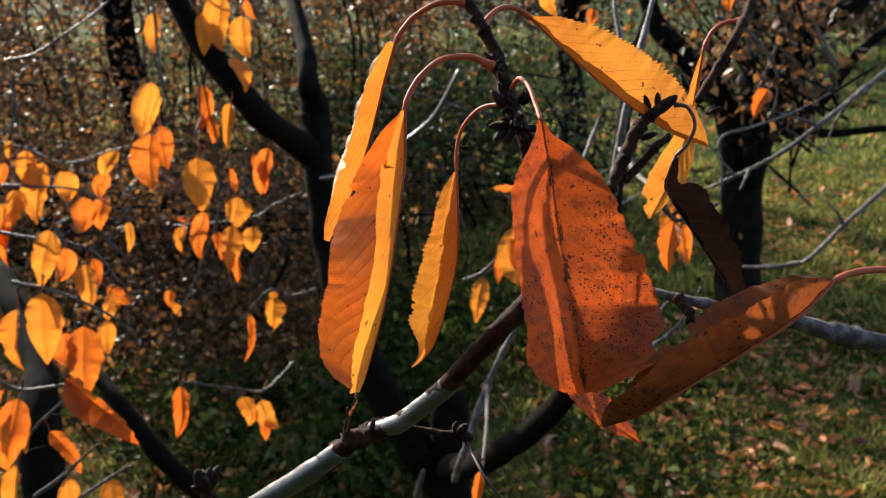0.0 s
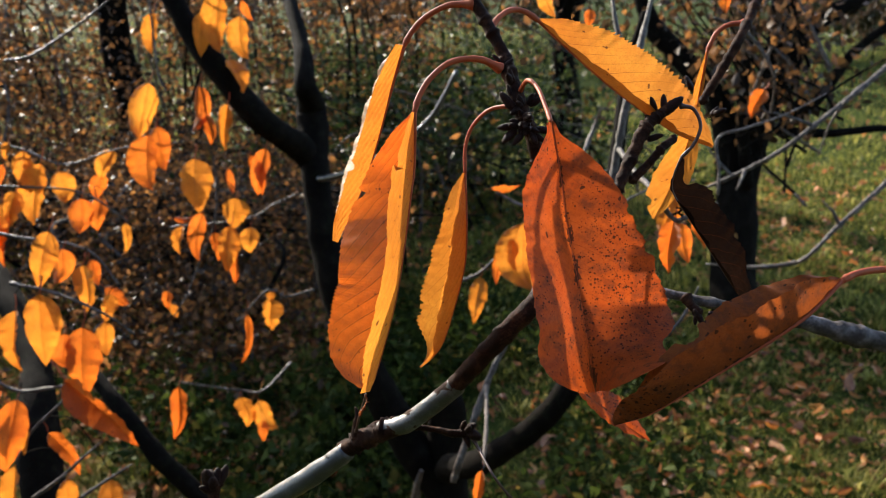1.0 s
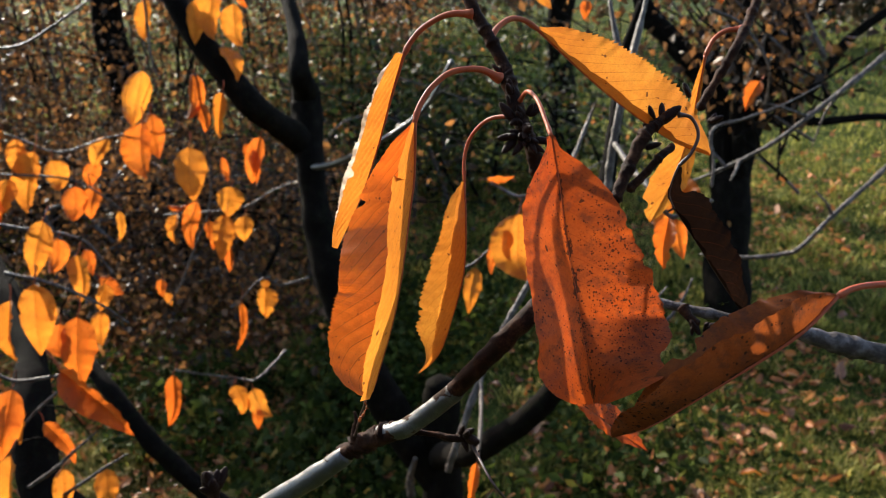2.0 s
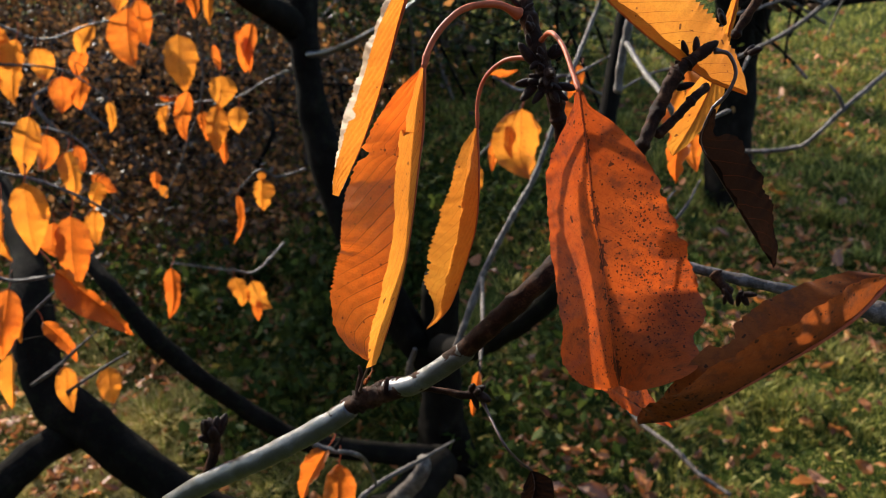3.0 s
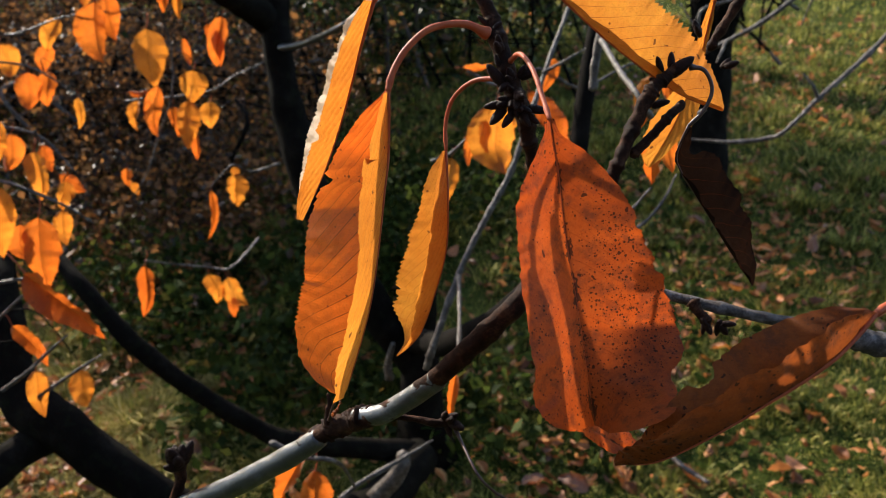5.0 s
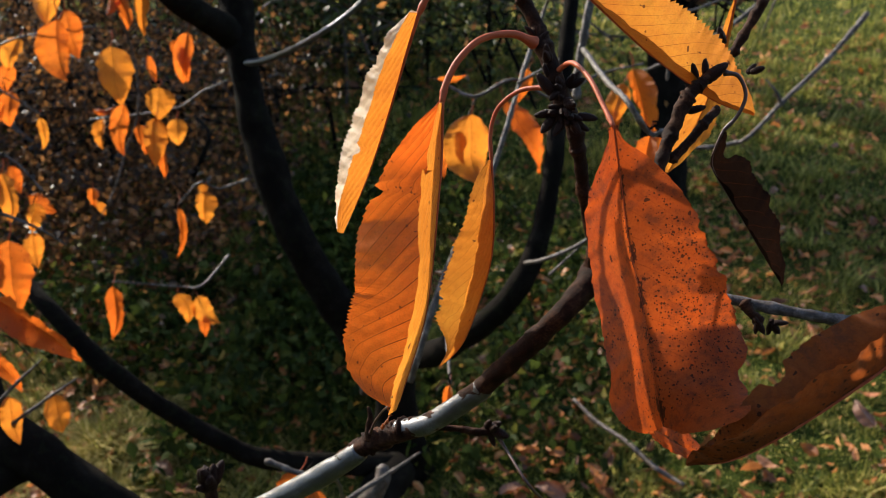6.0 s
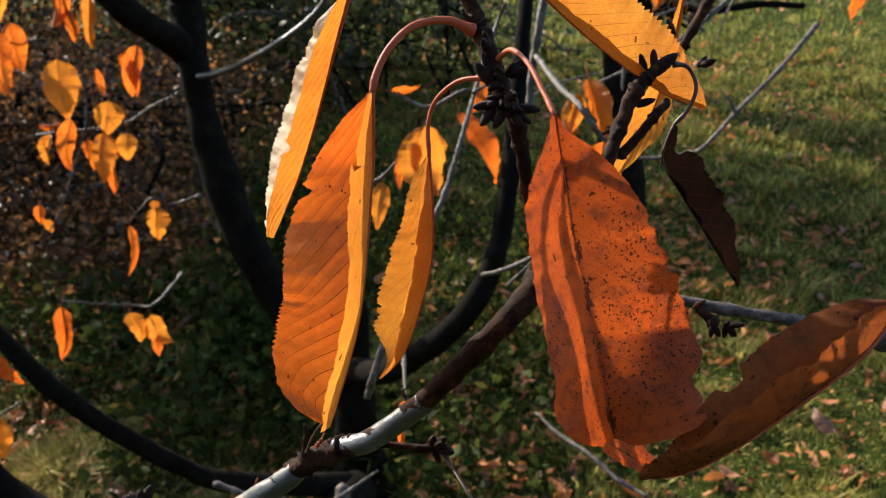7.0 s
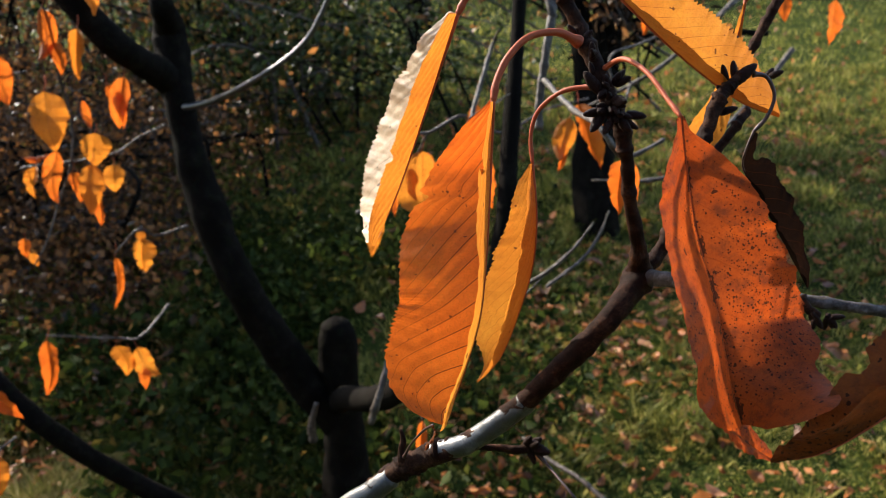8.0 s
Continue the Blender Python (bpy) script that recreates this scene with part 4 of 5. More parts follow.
cluster("leaves on the upper twig", "thin dark twig hung with yellow leaves", [
    [(-0.532, 1.943, 1.515), (-0.470, 1.925, 1.457), (-0.396, 1.925, 1.452), (-0.345, 1.965, 1.409)],
    [(-0.620, 1.977, 1.466), (-0.609, 1.966, 1.430), (-0.588, 1.920, 1.287), (-0.568, 1.908, 1.251)]], [
    ((-0.601, 1.961, 1.416), (-0.596, 1.933, 1.328), 0.8, "gold"), ((-0.479, 1.913, 1.420), (-0.478, 1.884, 1.330), 0.85, "gold"),
    ((-0.431, 1.885, 1.461), (-0.423, 1.867, 1.340), 0.9, "gold"), ((-0.398, 1.913, 1.414), (-0.370, 1.884, 1.326), 0.95, "gold"),
    ((-0.423, 1.903, 1.322), (-0.387, 1.860, 1.251), 1.0, "gold"), ((-0.393, 1.923, 1.447), (-0.369, 1.931, 1.405), 0.7, "rust"),
    ((-0.602, 1.893, 1.270), (-0.622, 1.854, 1.153), 0.75, "gold"), ((-0.609, 1.877, 1.158), (-0.585, 1.840, 1.042), 1.2, "rust"),
    ((-0.600, 1.913, 1.172), (-0.572, 1.883, 1.077), 1.0, "rust")])
cluster("leaves on the middle twig", "pale twig in sunlight with clustered orange leaves", [
    [(-0.478, 1.864, 1.271), (-0.476, 1.880, 1.157), (-0.468, 1.897, 1.050), (-0.472, 1.867, 0.958), (-0.506, 1.861, 0.877), (-0.534, 1.836, 0.803), (-0.566, 1.817, 0.747)],
    [(-0.573, 1.862, 0.948), (-0.521, 1.865, 0.955), (-0.463, 1.868, 0.959), (-0.386, 1.874, 0.972), (-0.335, 1.885, 1.002), (-0.278, 1.894, 1.027)]], [
    ((-0.482, 1.864, 1.271), (-0.489, 1.833, 1.175), 0.6, "rust"), ((-0.475, 1.864, 1.205), (-0.464, 1.844, 1.144), 1.2, "rust"),
    ((-0.425, 1.873, 1.229), (-0.426, 1.840, 1.130), 0.75, "gold"), ((-0.484, 1.795, 1.124), (-0.474, 1.759, 1.013), 1.3, "gold"),
    ((-0.358, 1.923, 1.122), (-0.369, 1.889, 1.019), 0.55, "rust"), ((-0.392, 1.917, 1.106), (-0.367, 1.889, 1.019), 0.75, "rust"),
    ((-0.443, 1.907, 1.077), (-0.429, 1.889, 1.022), 0.5, "rust"), ((-0.564, 1.869, 0.969), (-0.518, 1.873, 0.978), 1.0, "rust"),
    ((-0.417, 1.858, 1.021), (-0.419, 1.836, 0.956), 1.7, "gold"), ((-0.537, 1.844, 0.957), (-0.536, 1.824, 0.895), 1.4, "gold"),
    ((-0.494, 1.855, 0.986), (-0.495, 1.821, 0.882), 0.7, "rust"), ((-0.471, 1.861, 0.939), (-0.464, 1.841, 0.876), 1.2, "rust"),
    ((-0.425, 1.828, 0.964), (-0.433, 1.796, 0.865), 1.0, "gold"), ((-0.390, 1.866, 0.950), (-0.387, 1.849, 0.895), 1.4, "gold"),
    ((-0.431, 1.870, 0.899), (-0.430, 1.844, 0.820), 0.8, "rust"), ((-0.582, 1.835, 0.804), (-0.578, 1.823, 0.764), 1.5, "rust"), ((-0.571, 1.826, 0.774), (-0.559, 1.817, 0.746), 1.2, "gold")])
cluster("leaves on the drooping twig", "dark drooping twig with single yellow leaves", [
    [(-0.274, 2.013, 0.746), (-0.335, 1.959, 0.746), (-0.371, 1.935, 0.773), (-0.424, 1.918, 0.723)],
    [(-0.318, 1.910, 0.594), (-0.375, 1.842, 0.551), (-0.429, 1.840, 0.551), (-0.563, 1.798, 0.591)]], [
    ((-0.363, 1.929, 0.752), (-0.362, 1.905, 0.680), 1.7, "gold"), ((-0.368, 1.934, 0.768), (-0.362, 1.927, 0.747), 2.2, "gold"), ((-0.431, 1.943, 0.704), (-0.442, 1.906, 0.590), 0.5, "rust"),
    ((-0.563, 1.795, 0.581), (-0.576, 1.756, 0.464), 0.8, "rust"), ((-0.432, 1.835, 0.535), (-0.418, 1.813, 0.466), 1.6, "gold"),
    ((-0.386, 1.834, 0.528), (-0.333, 1.815, 0.468), 1.1, "gold"), ((-0.377, 1.820, 0.484), (-0.372, 1.803, 0.433), 0.9, "rust")])
cluster("leaves on the outer twig", "thin twig crowded with small orange leaves", [
    [(-0.990, 1.817, 1.161), (-0.867, 1.812, 1.136), (-0.769, 1.804, 1.105), (-0.673, 1.866, 1.128), (-0.544, 1.923, 1.135)],
    [(-0.936, 1.735, 1.069), (-0.841, 1.738, 1.070), (-0.722, 1.766, 1.052), (-0.639, 1.788, 0.984)]], [
    ((-0.892, 1.816, 1.150), (-0.892, 1.802, 1.109), 1.2, "gold"), ((-0.857, 1.808, 1.125), (-0.846, 1.792, 1.076), 1.5, "gold"), ((-0.851, 1.791, 1.136), (-0.817, 1.766, 1.058), 0.9, "gold"),
    ((-0.803, 1.764, 1.115), (-0.803, 1.723, 0.990), 0.85, "gold"), ((-0.774, 1.779, 1.095), (-0.756, 1.759, 1.031), 1.2, "gold"), ((-0.733, 1.782, 1.035), (-0.734, 1.758, 0.963), 1.1, "rust"),
    ((-0.684, 1.865, 1.126), (-0.705, 1.843, 1.061), 0.9, "gold"), ((-0.708, 1.848, 1.076), (-0.717, 1.830, 1.020), 1.3, "rust"), ((-0.709, 1.831, 1.023), (-0.713, 1.808, 0.954), 1.0, "rust"),
    ((-0.656, 1.815, 0.971), (-0.657, 1.794, 0.908), 0.8, "gold"), ((-0.845, 1.725, 1.063), (-0.855, 1.702, 0.993), 1.4, "gold"), ((-0.853, 1.708, 1.010), (-0.854, 1.675, 0.910), 0.8, "rust"),
    ((-0.873, 1.716, 1.038), (-0.864, 1.687, 0.948), 0.8, "gold"), ((-0.903, 1.800, 1.103), (-0.905, 1.783, 1.051), 0.8, "rust")])
cluster("leaves on the low twig", "dark low twig crowded with large orange leaves", [
    [(-0.732, 1.331, 1.106), (-0.639, 1.328, 1.089), (-0.577, 1.355, 1.071), (-0.537, 1.369, 1.047), (-0.493, 1.354, 0.997)],
    [(-0.630, 1.258, 1.035), (-0.562, 1.273, 1.012), (-0.484, 1.264, 0.981), (-0.449, 1.283, 0.940)],
    [(-0.671, 1.199, 0.923), (-0.608, 1.187, 0.882), (-0.519, 1.191, 0.887), (-0.580, 1.168, 0.823), (-0.606, 1.151, 0.772)]], [
    ((-0.594, 1.332, 1.100), (-0.611, 1.302, 1.007), 0.9, "gold"), ((-0.578, 1.343, 1.067), (-0.587, 1.324, 1.009), 1.0, "rust"), ((-0.544, 1.335, 1.041), (-0.542, 1.310, 0.965), 1.3, "gold"),
    ((-0.545, 1.366, 1.040), (-0.525, 1.353, 0.999), 1.2, "rust"), ((-0.519, 1.352, 0.994), (-0.474, 1.345, 0.969), 1.0, "rust"), ((-0.499, 1.330, 0.991), (-0.510, 1.316, 0.947), 1.5, "gold"),
    ((-0.506, 1.307, 0.951), (-0.497, 1.289, 0.897), 1.1, "gold"), ((-0.620, 1.244, 0.994), (-0.599, 1.215, 0.902), 1.0, "gold"), ((-0.583, 1.253, 1.019), (-0.570, 1.218, 0.909), 0.9, "gold"),
    ((-0.522, 1.257, 0.962), (-0.518, 1.221, 0.850), 1.0, "rust"), ((-0.554, 1.262, 0.947), (-0.542, 1.245, 0.894), 1.2, "rust"), ((-0.521, 1.176, 0.907), (-0.403, 1.128, 0.817), 0.75, "rust"),
    ((-0.555, 1.168, 0.819), (-0.508, 1.148, 0.754), 0.8, "rust"), ((-0.606, 1.183, 0.869), (-0.618, 1.148, 0.762), 0.75, "rust"), ((-0.587, 1.169, 0.824), (-0.595, 1.156, 0.785), 0.9, "gold"),
    ((-0.606, 1.151, 0.770), (-0.615, 1.122, 0.683), 0.9, "gold"), ((-0.533, 1.163, 0.739), (-0.520, 1.140, 0.668), 0.9, "gold"), ((-0.474, 1.182, 0.727), (-0.463, 1.163, 0.669), 1.1, "gold"), ((-0.640, 1.204, 0.872), (-0.642, 1.185, 0.812), 0.8, "rust")])
cluster("leaves behind the near twig", "thin twig behind the big leaves, hung with orange leaves", [
    [(0.146, 1.400, 1.162), (0.199, 1.384, 1.143), (0.262, 1.389, 1.169), (0.334, 1.417, 1.131), (0.422, 1.473, 1.153), (0.499, 1.472, 1.172)],
    [(0.091, 1.482, 0.971), (0.131, 1.486, 0.990), (0.189, 1.462, 1.070), (0.200, 1.382, 1.139)]], [
    ((0.195, 1.391, 1.111), (0.207, 1.339, 1.006), 1.15, "gold"), ((0.176, 1.382, 1.087), (0.181, 1.356, 1.034), 0.8, "gold"), ((0.245, 1.375, 1.136), (0.299, 1.336, 1.026), 0.8, "rust"),
    ((0.285, 1.394, 1.185), (0.268, 1.372, 1.136), 0.8, "rust"), ((0.137, 1.404, 1.166), (0.186, 1.398, 1.169), 0.8, "rust"), ((0.127, 1.481, 0.979), (0.114, 1.445, 0.901), 0.75, "gold"),
    ((0.169, 1.458, 1.057), (0.153, 1.425, 0.984), 0.6, "rust"), ((0.480, 1.470, 1.163), (0.512, 1.416, 1.061), 0.9, "rust"), ((0.464, 1.461, 1.141), (0.447, 1.429, 1.071), 1.0, "gold"), ((0.454, 1.467, 1.104), (0.442, 1.442, 1.050), 0.8, "rust")])
cluster("leaves behind the dark leaf", "thin twig with three orange leaves", [
    [(0.265, 0.952, 1.329), (0.267, 0.845, 1.323), (0.258, 0.744, 1.336), (0.279, 0.736, 1.309), (0.292, 0.736, 1.310), (0.320, 0.741, 1.322)]], [
    ((0.280, 0.735, 1.306), (0.278, 0.720, 1.260), 1.1, "rust"), ((0.289, 0.744, 1.302), (0.299, 0.733, 1.267), 0.9, "rust")])
cluster("leaves by the lawn branch", "grey twig with single orange leaf", [
    [(0.503, 1.470, 1.448), (0.560, 1.463, 1.422), (0.603, 1.443, 1.360), (0.617, 1.473, 1.290)]], [
    ((0.588, 1.435, 1.335), (0.567, 1.419, 1.287), 1.3, "rust"), ((0.521, 1.485, 1.492), (0.524, 1.473, 1.455), 1.0, "rust")])
cluster("leaves high on the far twig", "grey twig with orange leaves high over the lawn", [
    [(0.821, 1.474, 1.376), (0.877, 1.453, 1.350), (0.935, 1.447, 1.360), (0.972, 1.434, 1.344)],
    [(0.174, 1.334, 1.537), (0.203, 1.332, 1.530), (0.285, 1.425, 1.486), (0.320, 1.450, 1.495)]], [
    ((0.915, 1.443, 1.342), (0.904, 1.413, 1.272), 1.0, "rust"), ((0.852, 1.509, 1.343), (0.855, 1.489, 1.299), 1.0, "rust"), ((0.200, 1.325, 1.509), (0.222, 1.307, 1.452), 1.0, "gold"), ((0.290, 1.417, 1.461), (0.287, 1.407, 1.431), 1.0, "rust")])
cluster("leaves under the near branch", "dark twig with orange leaves below the branch", [
    [(-0.078, 0.721, 0.969), (-0.043, 0.714, 0.957), (-0.010, 0.726, 0.937), (-0.014, 0.927, 0.718)]], [
    ((-0.044, 0.715, 0.959), (-0.065, 0.688, 0.907), 1.0, "rust"), ((-0.032, 0.707, 0.944), (-0.024, 0.674, 0.881), 1.0, "rust")])
cluster("leaves under the spur", "dark twig with one red leaf", [
    [(0.130, 1.150, 0.926), (0.123, 0.946, 0.969), (0.114, 0.795, 1.005)]], [
    ((0.113, 0.794, 1.003), (0.108, 0.771, 0.958), 0.6, "rust")])

# ---- the near twig ----
branch = thing("cherry_branch", (-0.0764, 0.3537, 1.2171), "dark glossy cherry branch with knobbly spurs and winter buds", "branch")
JOINT = (0.1275, 0.3198, 1.3978)
part("main_stem", tube("main_stem", [(0.0181, 0.3276, 1.2963), (0.0370, 0.3249, 1.3127), (0.0603, 0.3161, 1.3283), (0.0794, 0.3099, 1.3486), (0.0970, 0.3051, 1.3718), (0.1127, 0.3063, 1.3890), JOINT],
     (0.0041, 0.0043, 0.0042, 0.0041, 0.0042, 0.0043, 0.0050), TWIG, 22, 22, 0.08, ((0.72, 0.12, 0.02), (0.98, 0.25, 0.03)), 0.5), branch, "reddish-brown rough stem")
part("silver_stem", tube("silver_stem", [(-0.0918, 0.3568, 1.2000), (-0.0543, 0.3477, 1.2366), (-0.0145, 0.3359, 1.2680), (0.0181, 0.3276, 1.2955), (0.0304, 0.3255, 1.3069)], (0.0056, 0.0055, 0.0054, 0.0051, 0.0047), SILVER, 22, 18, 0.045, (), 0.8), branch, "silver-grey smooth bark")
part("silver_stem", tube("silver_stem", [(0.0475, 0.3223, 1.3206), (0.0603, 0.3161, 1.3283), (0.0795, 0.3097, 1.3482), (0.0817, 0.3090, 1.3513)], (0.0042, 0.0045, 0.0044, 0.0043), SILVER, 22, 18, 0.045, (), 0.8), branch, "silver-grey smooth bark")
part("knuckle", tube("knuckle", [(0.0222, 0.3270, 1.2995), (0.0303, 0.3265, 1.3072), (0.0396, 0.3246, 1.3143), (0.0488, 0.3215, 1.3212), (0.0547, 0.3189, 1.3249)], (0.0042, 0.0045, 0.0050, 0.0046, 0.0042), TWIG, 18, 26, 0.2, (), 0.35, rings=4), branch, "gnarled ringed knuckle")
part("side_stem", tube("side_stem", [JOINT, (0.1438, 0.2904, 1.4082), (0.1634, 0.2856, 1.4056), (0.1823, 0.2799, 1.4035), (0.2011, 0.2754, 1.4014), (0.2189, 0.2737, 1.3982), (0.2362, 0.2716, 1.3944), (0.2623, 0.2693, 1.3900)],
     (0.0035, 0.0021, 0.0019, 0.0019, 0.0021, 0.0032, 0.0038, 0.004), PEEL, 16, 14, 0.08, ((0.80, 0.25, 0.012), (0.83, 0.22, 0.01), (0.86, 0.25, 0.012), (0.42, 0.35, 0.02)), 0.6), branch, "grey peeling side stem")
part("limb", tube("limb", [(0.2524, 0.2703, 1.3919), (0.36, 0.30, 1.345), (0.52, 0.36, 1.24), (0.68, 0.42, 0.95), (0.74, 0.45, 0.45), (0.75, 0.46, -0.08)], (0.0048, 0.007, 0.011, 0.017, 0.024, 0.032), TWIG, 14, 10, 0.08), branch)
part("upright_twig", tube("upright_twig", [JOINT, (0.1240, 0.3168, 1.4140), (0.1183, 0.3164, 1.4324), (0.1153, 0.3148, 1.4470), (0.1119, 0.3159, 1.4601), (0.1076, 0.3201, 1.4700), (0.1035, 0.3271, 1.4811), (0.0998, 0.3362, 1.4919), (0.0936, 0.3411, 1.5030), (0.0872, 0.3464, 1.5131), (0.0817, 0.3525, 1.5256)],
     (0.005, 0.0030, 0.0026, 0.0027, 0.0034, 0.0037, 0.0034, 0.0030, 0.0028, 0.0027, 0.0026), TWIG, 14, 20, 0.10, (), 0.7, rings=17), branch)
part("spur_twig", tube("spur_twig", [JOINT, (0.1403, 0.3284, 1.4080), (0.1504, 0.3329, 1.4332), (0.1585, 0.3434, 1.4487), (0.1650, 0.3494, 1.4604), (0.1712, 0.3531, 1.4650), (0.1757, 0.3553, 1.4685)],
     (0.004, 0.0030, 0.0028, 0.0030, 0.0031, 0.0026, 0.002), TWIG, 12, 26, 0.14, (), 0.6, rings=13), branch)
part("spur_twig", tube("spur_twig", [(0.1578, 0.3384, 1.4379), (0.1651, 0.3409, 1.4450), (0.1712, 0.3432, 1.4517), (0.1784, 0.3501, 1.4560)], (0.0022, 0.0020, 0.0020, 0.0016), TWIG, 10, 16, 0.15, (), 0.6, rings=6), branch)
part("spur_twig", tube("spur_twig", [(0.2040, 0.4056, 1.4631), (0.2123, 0.4102, 1.4767), (0.2219, 0.4157, 1.4930), (0.2319, 0.4307, 1.5060), (0.2422, 0.4469, 1.5225)], (0.0022, 0.0024, 0.0026, 0.0026, 0.0026), TWIG, 10, 16, 0.14, (), 0.6, rings=9), branch)
part("spur", tube("spur", [(0.0352, 0.3236, 1.3146), (0.0347, 0.3254, 1.3201), (0.0357, 0.3267, 1.3246), (0.0347, 0.3287, 1.3284)], (0.0024, 0.0015, 0.0012, 0.0008), TWIG, 8, 8, 0.2, (), 0.6), branch)
part("spur", tube("spur", [(-0.0512, 0.3478, 1.2402), (-0.0459, 0.3484, 1.2499), (-0.0433, 0.3515, 1.2600), (-0.0437, 0.3532, 1.2676)], (0.0030, 0.0026, 0.0030, 0.0034), TWIG, 8, 8, 0.18, (), 0.6), branch)
part("spur", tube("spur", [(0.0614, 0.3178, 1.3250), (0.0724, 0.3173, 1.3241), (0.0809, 0.3157, 1.3232), (0.0870, 0.3157, 1.3233)], (0.0016, 0.0014, 0.0018, 0.0024), TWIG, 8, 8, 0.2, (), 0.6), branch)

random.seed(5)
for at, way, count in (((0.1059, 0.3186, 1.4733), (-0.5, -0.5, 0.4), 5), ((0.1083, 0.3149, 1.4684), (0.1, -0.9, 0.0), 6), ((0.1106, 0.3144, 1.4636), (0.5, -0.5, -0.4), 5), ((0.1049, 0.3160, 1.4652), (-0.7, -0.4, -0.2), 5), ((0.1021, 0.3257, 1.4824), (-0.4, -0.4, 0.5), 3), ((0.1113, 0.3207, 1.4747), (0.5, -0.4, 0.5), 3)):
    spur_buds(branch, at, way, count, 0.0062, 0.8)
for a_, b_ in (((0.1042, 0.3192, 1.4716), (0.0966, 0.3201, 1.4805)), ((0.1040, 0.3164, 1.4657), (0.0956, 0.3140, 1.4650)), ((0.1045, 0.3157, 1.4643), (0.0982, 0.3106, 1.4588)), ((0.1129, 0.3147, 1.4649), (0.1207, 0.3112, 1.4646)),
              ((0.1103, 0.3135, 1.4639), (0.1134, 0.3076, 1.4595)), ((0.1028, 0.3229, 1.4766), (0.1004, 0.3239, 1.4826)), ((0.1074, 0.3136, 1.4633), (0.1026, 0.3087, 1.4585)), ((0.0983, 0.3331, 1.4896), (0.0941, 0.3333, 1.4934)), ((0.0999, 0.3310, 1.4881), (0.1042, 0.3310, 1.4919))):
    add_bud(branch, a_, Vector(b_) - Vector(a_), (Vector(b_) - Vector(a_)).length * 0.85, 0.9)
for a_, b_ in (((0.1699, 0.3554, 1.4664), (0.1666, 0.3546, 1.4740)), ((0.1724, 0.3551, 1.4652), (0.1826, 0.3540, 1.4743)), ((0.1700, 0.3538, 1.4616), (0.1637, 0.3518, 1.4656)), ((0.1651, 0.3497, 1.4559), (0.1614, 0.3486, 1.4623)), ((0.1659, 0.3494, 1.4547), (0.1735, 0.3474, 1.4577)), ((0.1635, 0.3480, 1.4506), (0.1595, 0.3466, 1.4564)), ((0.1736, 0.3559, 1.4676), (0.1739, 0.3602, 1.4745))):
    add_bud(branch, a_, Vector(b_) - Vector(a_), (Vector(b_) - Vector(a_)).length * 0.9, 0.85)
spur_buds(branch, (-0.0431, 0.3510, 1.2677), (0, 0, 1), 9, 0.0125, 0.6)
spur_buds(branch, (0.0884, 0.3152, 1.3244), (0.5, -0.3, 0.1), 9, 0.0075, 1.2)
part("spur", tube("spur", [(0.1711, 0.2802, 1.4061), (0.1731, 0.2766, 1.4036), (0.1756, 0.2743, 1.4014)], (0.0022, 0.0018, 0.0022), TWIG, 8, 8, 0.2, (), 0.6, rings=3), branch)
spur_buds(branch, (0.1741, 0.2734, 1.4019), (0.4, -0.4, -0.5), 5, 0.0048, 0.9)
spur_buds(branch, (0.1796, 0.2731, 1.4013), (0.4, -0.5, -0.5), 6, 0.0052, 0.9)
spur_buds(branch, (0.1957, 0.3979, 1.4724), (-0.3, -0.2, 0.6), 2, 0.0085, 0.5)
spur_buds(branch, (0.2042, 0.3838, 1.4610), (0.4, -0.2, 0.4), 2, 0.006, 0.6)

# ---- leaves on the near twig ----
hero_leaf("long orange cherry leaf folded along its midrib, ragged tip", [(0.0571, 0.3446, 1.4950), (0.0517, 0.3455, 1.4770), (0.0448, 0.3502, 1.4519), (0.0361, 0.3492, 1.4265), (0.0262, 0.3445, 1.4052)],
          [(1, [(0, 4.0), (0.12, 6.9), (0.25, 7.8), (0.4, 8.5), (0.55, 8.6), (0.7, 8.9), (0.85, 7.0), (0.93, 5.5), (1, 2.6)], [(0, 25), (1, 5)], 6, [(0.62, 0.02, 0.22)], 0),
           (1, [(0, 4.0), (0.12, 13.5), (0.25, 18.0), (0.4, 23.5), (0.55, 27.0), (0.7, 27.5), (0.85, 24.0), (0.93, 19.0), (1, 6.0)], [(0, -48), (0.5, -61), (1, -65)], 4, [(0.93, 0.03, 0.18), (0.3, 0.02, 0.06)], 0)], GOLD,
          [(0.0863, 0.3451, 1.5124), (0.0759, 0.3458, 1.5118), (0.0663, 0.3465, 1.5069), (0.0605, 0.3455, 1.5010)], seed=3, ruffle=0.0016, pillow=0.0005, veins=14, teeth=52, serr=0.035, n=240, m=14, bend=0.3, back=PALE_GLARE)
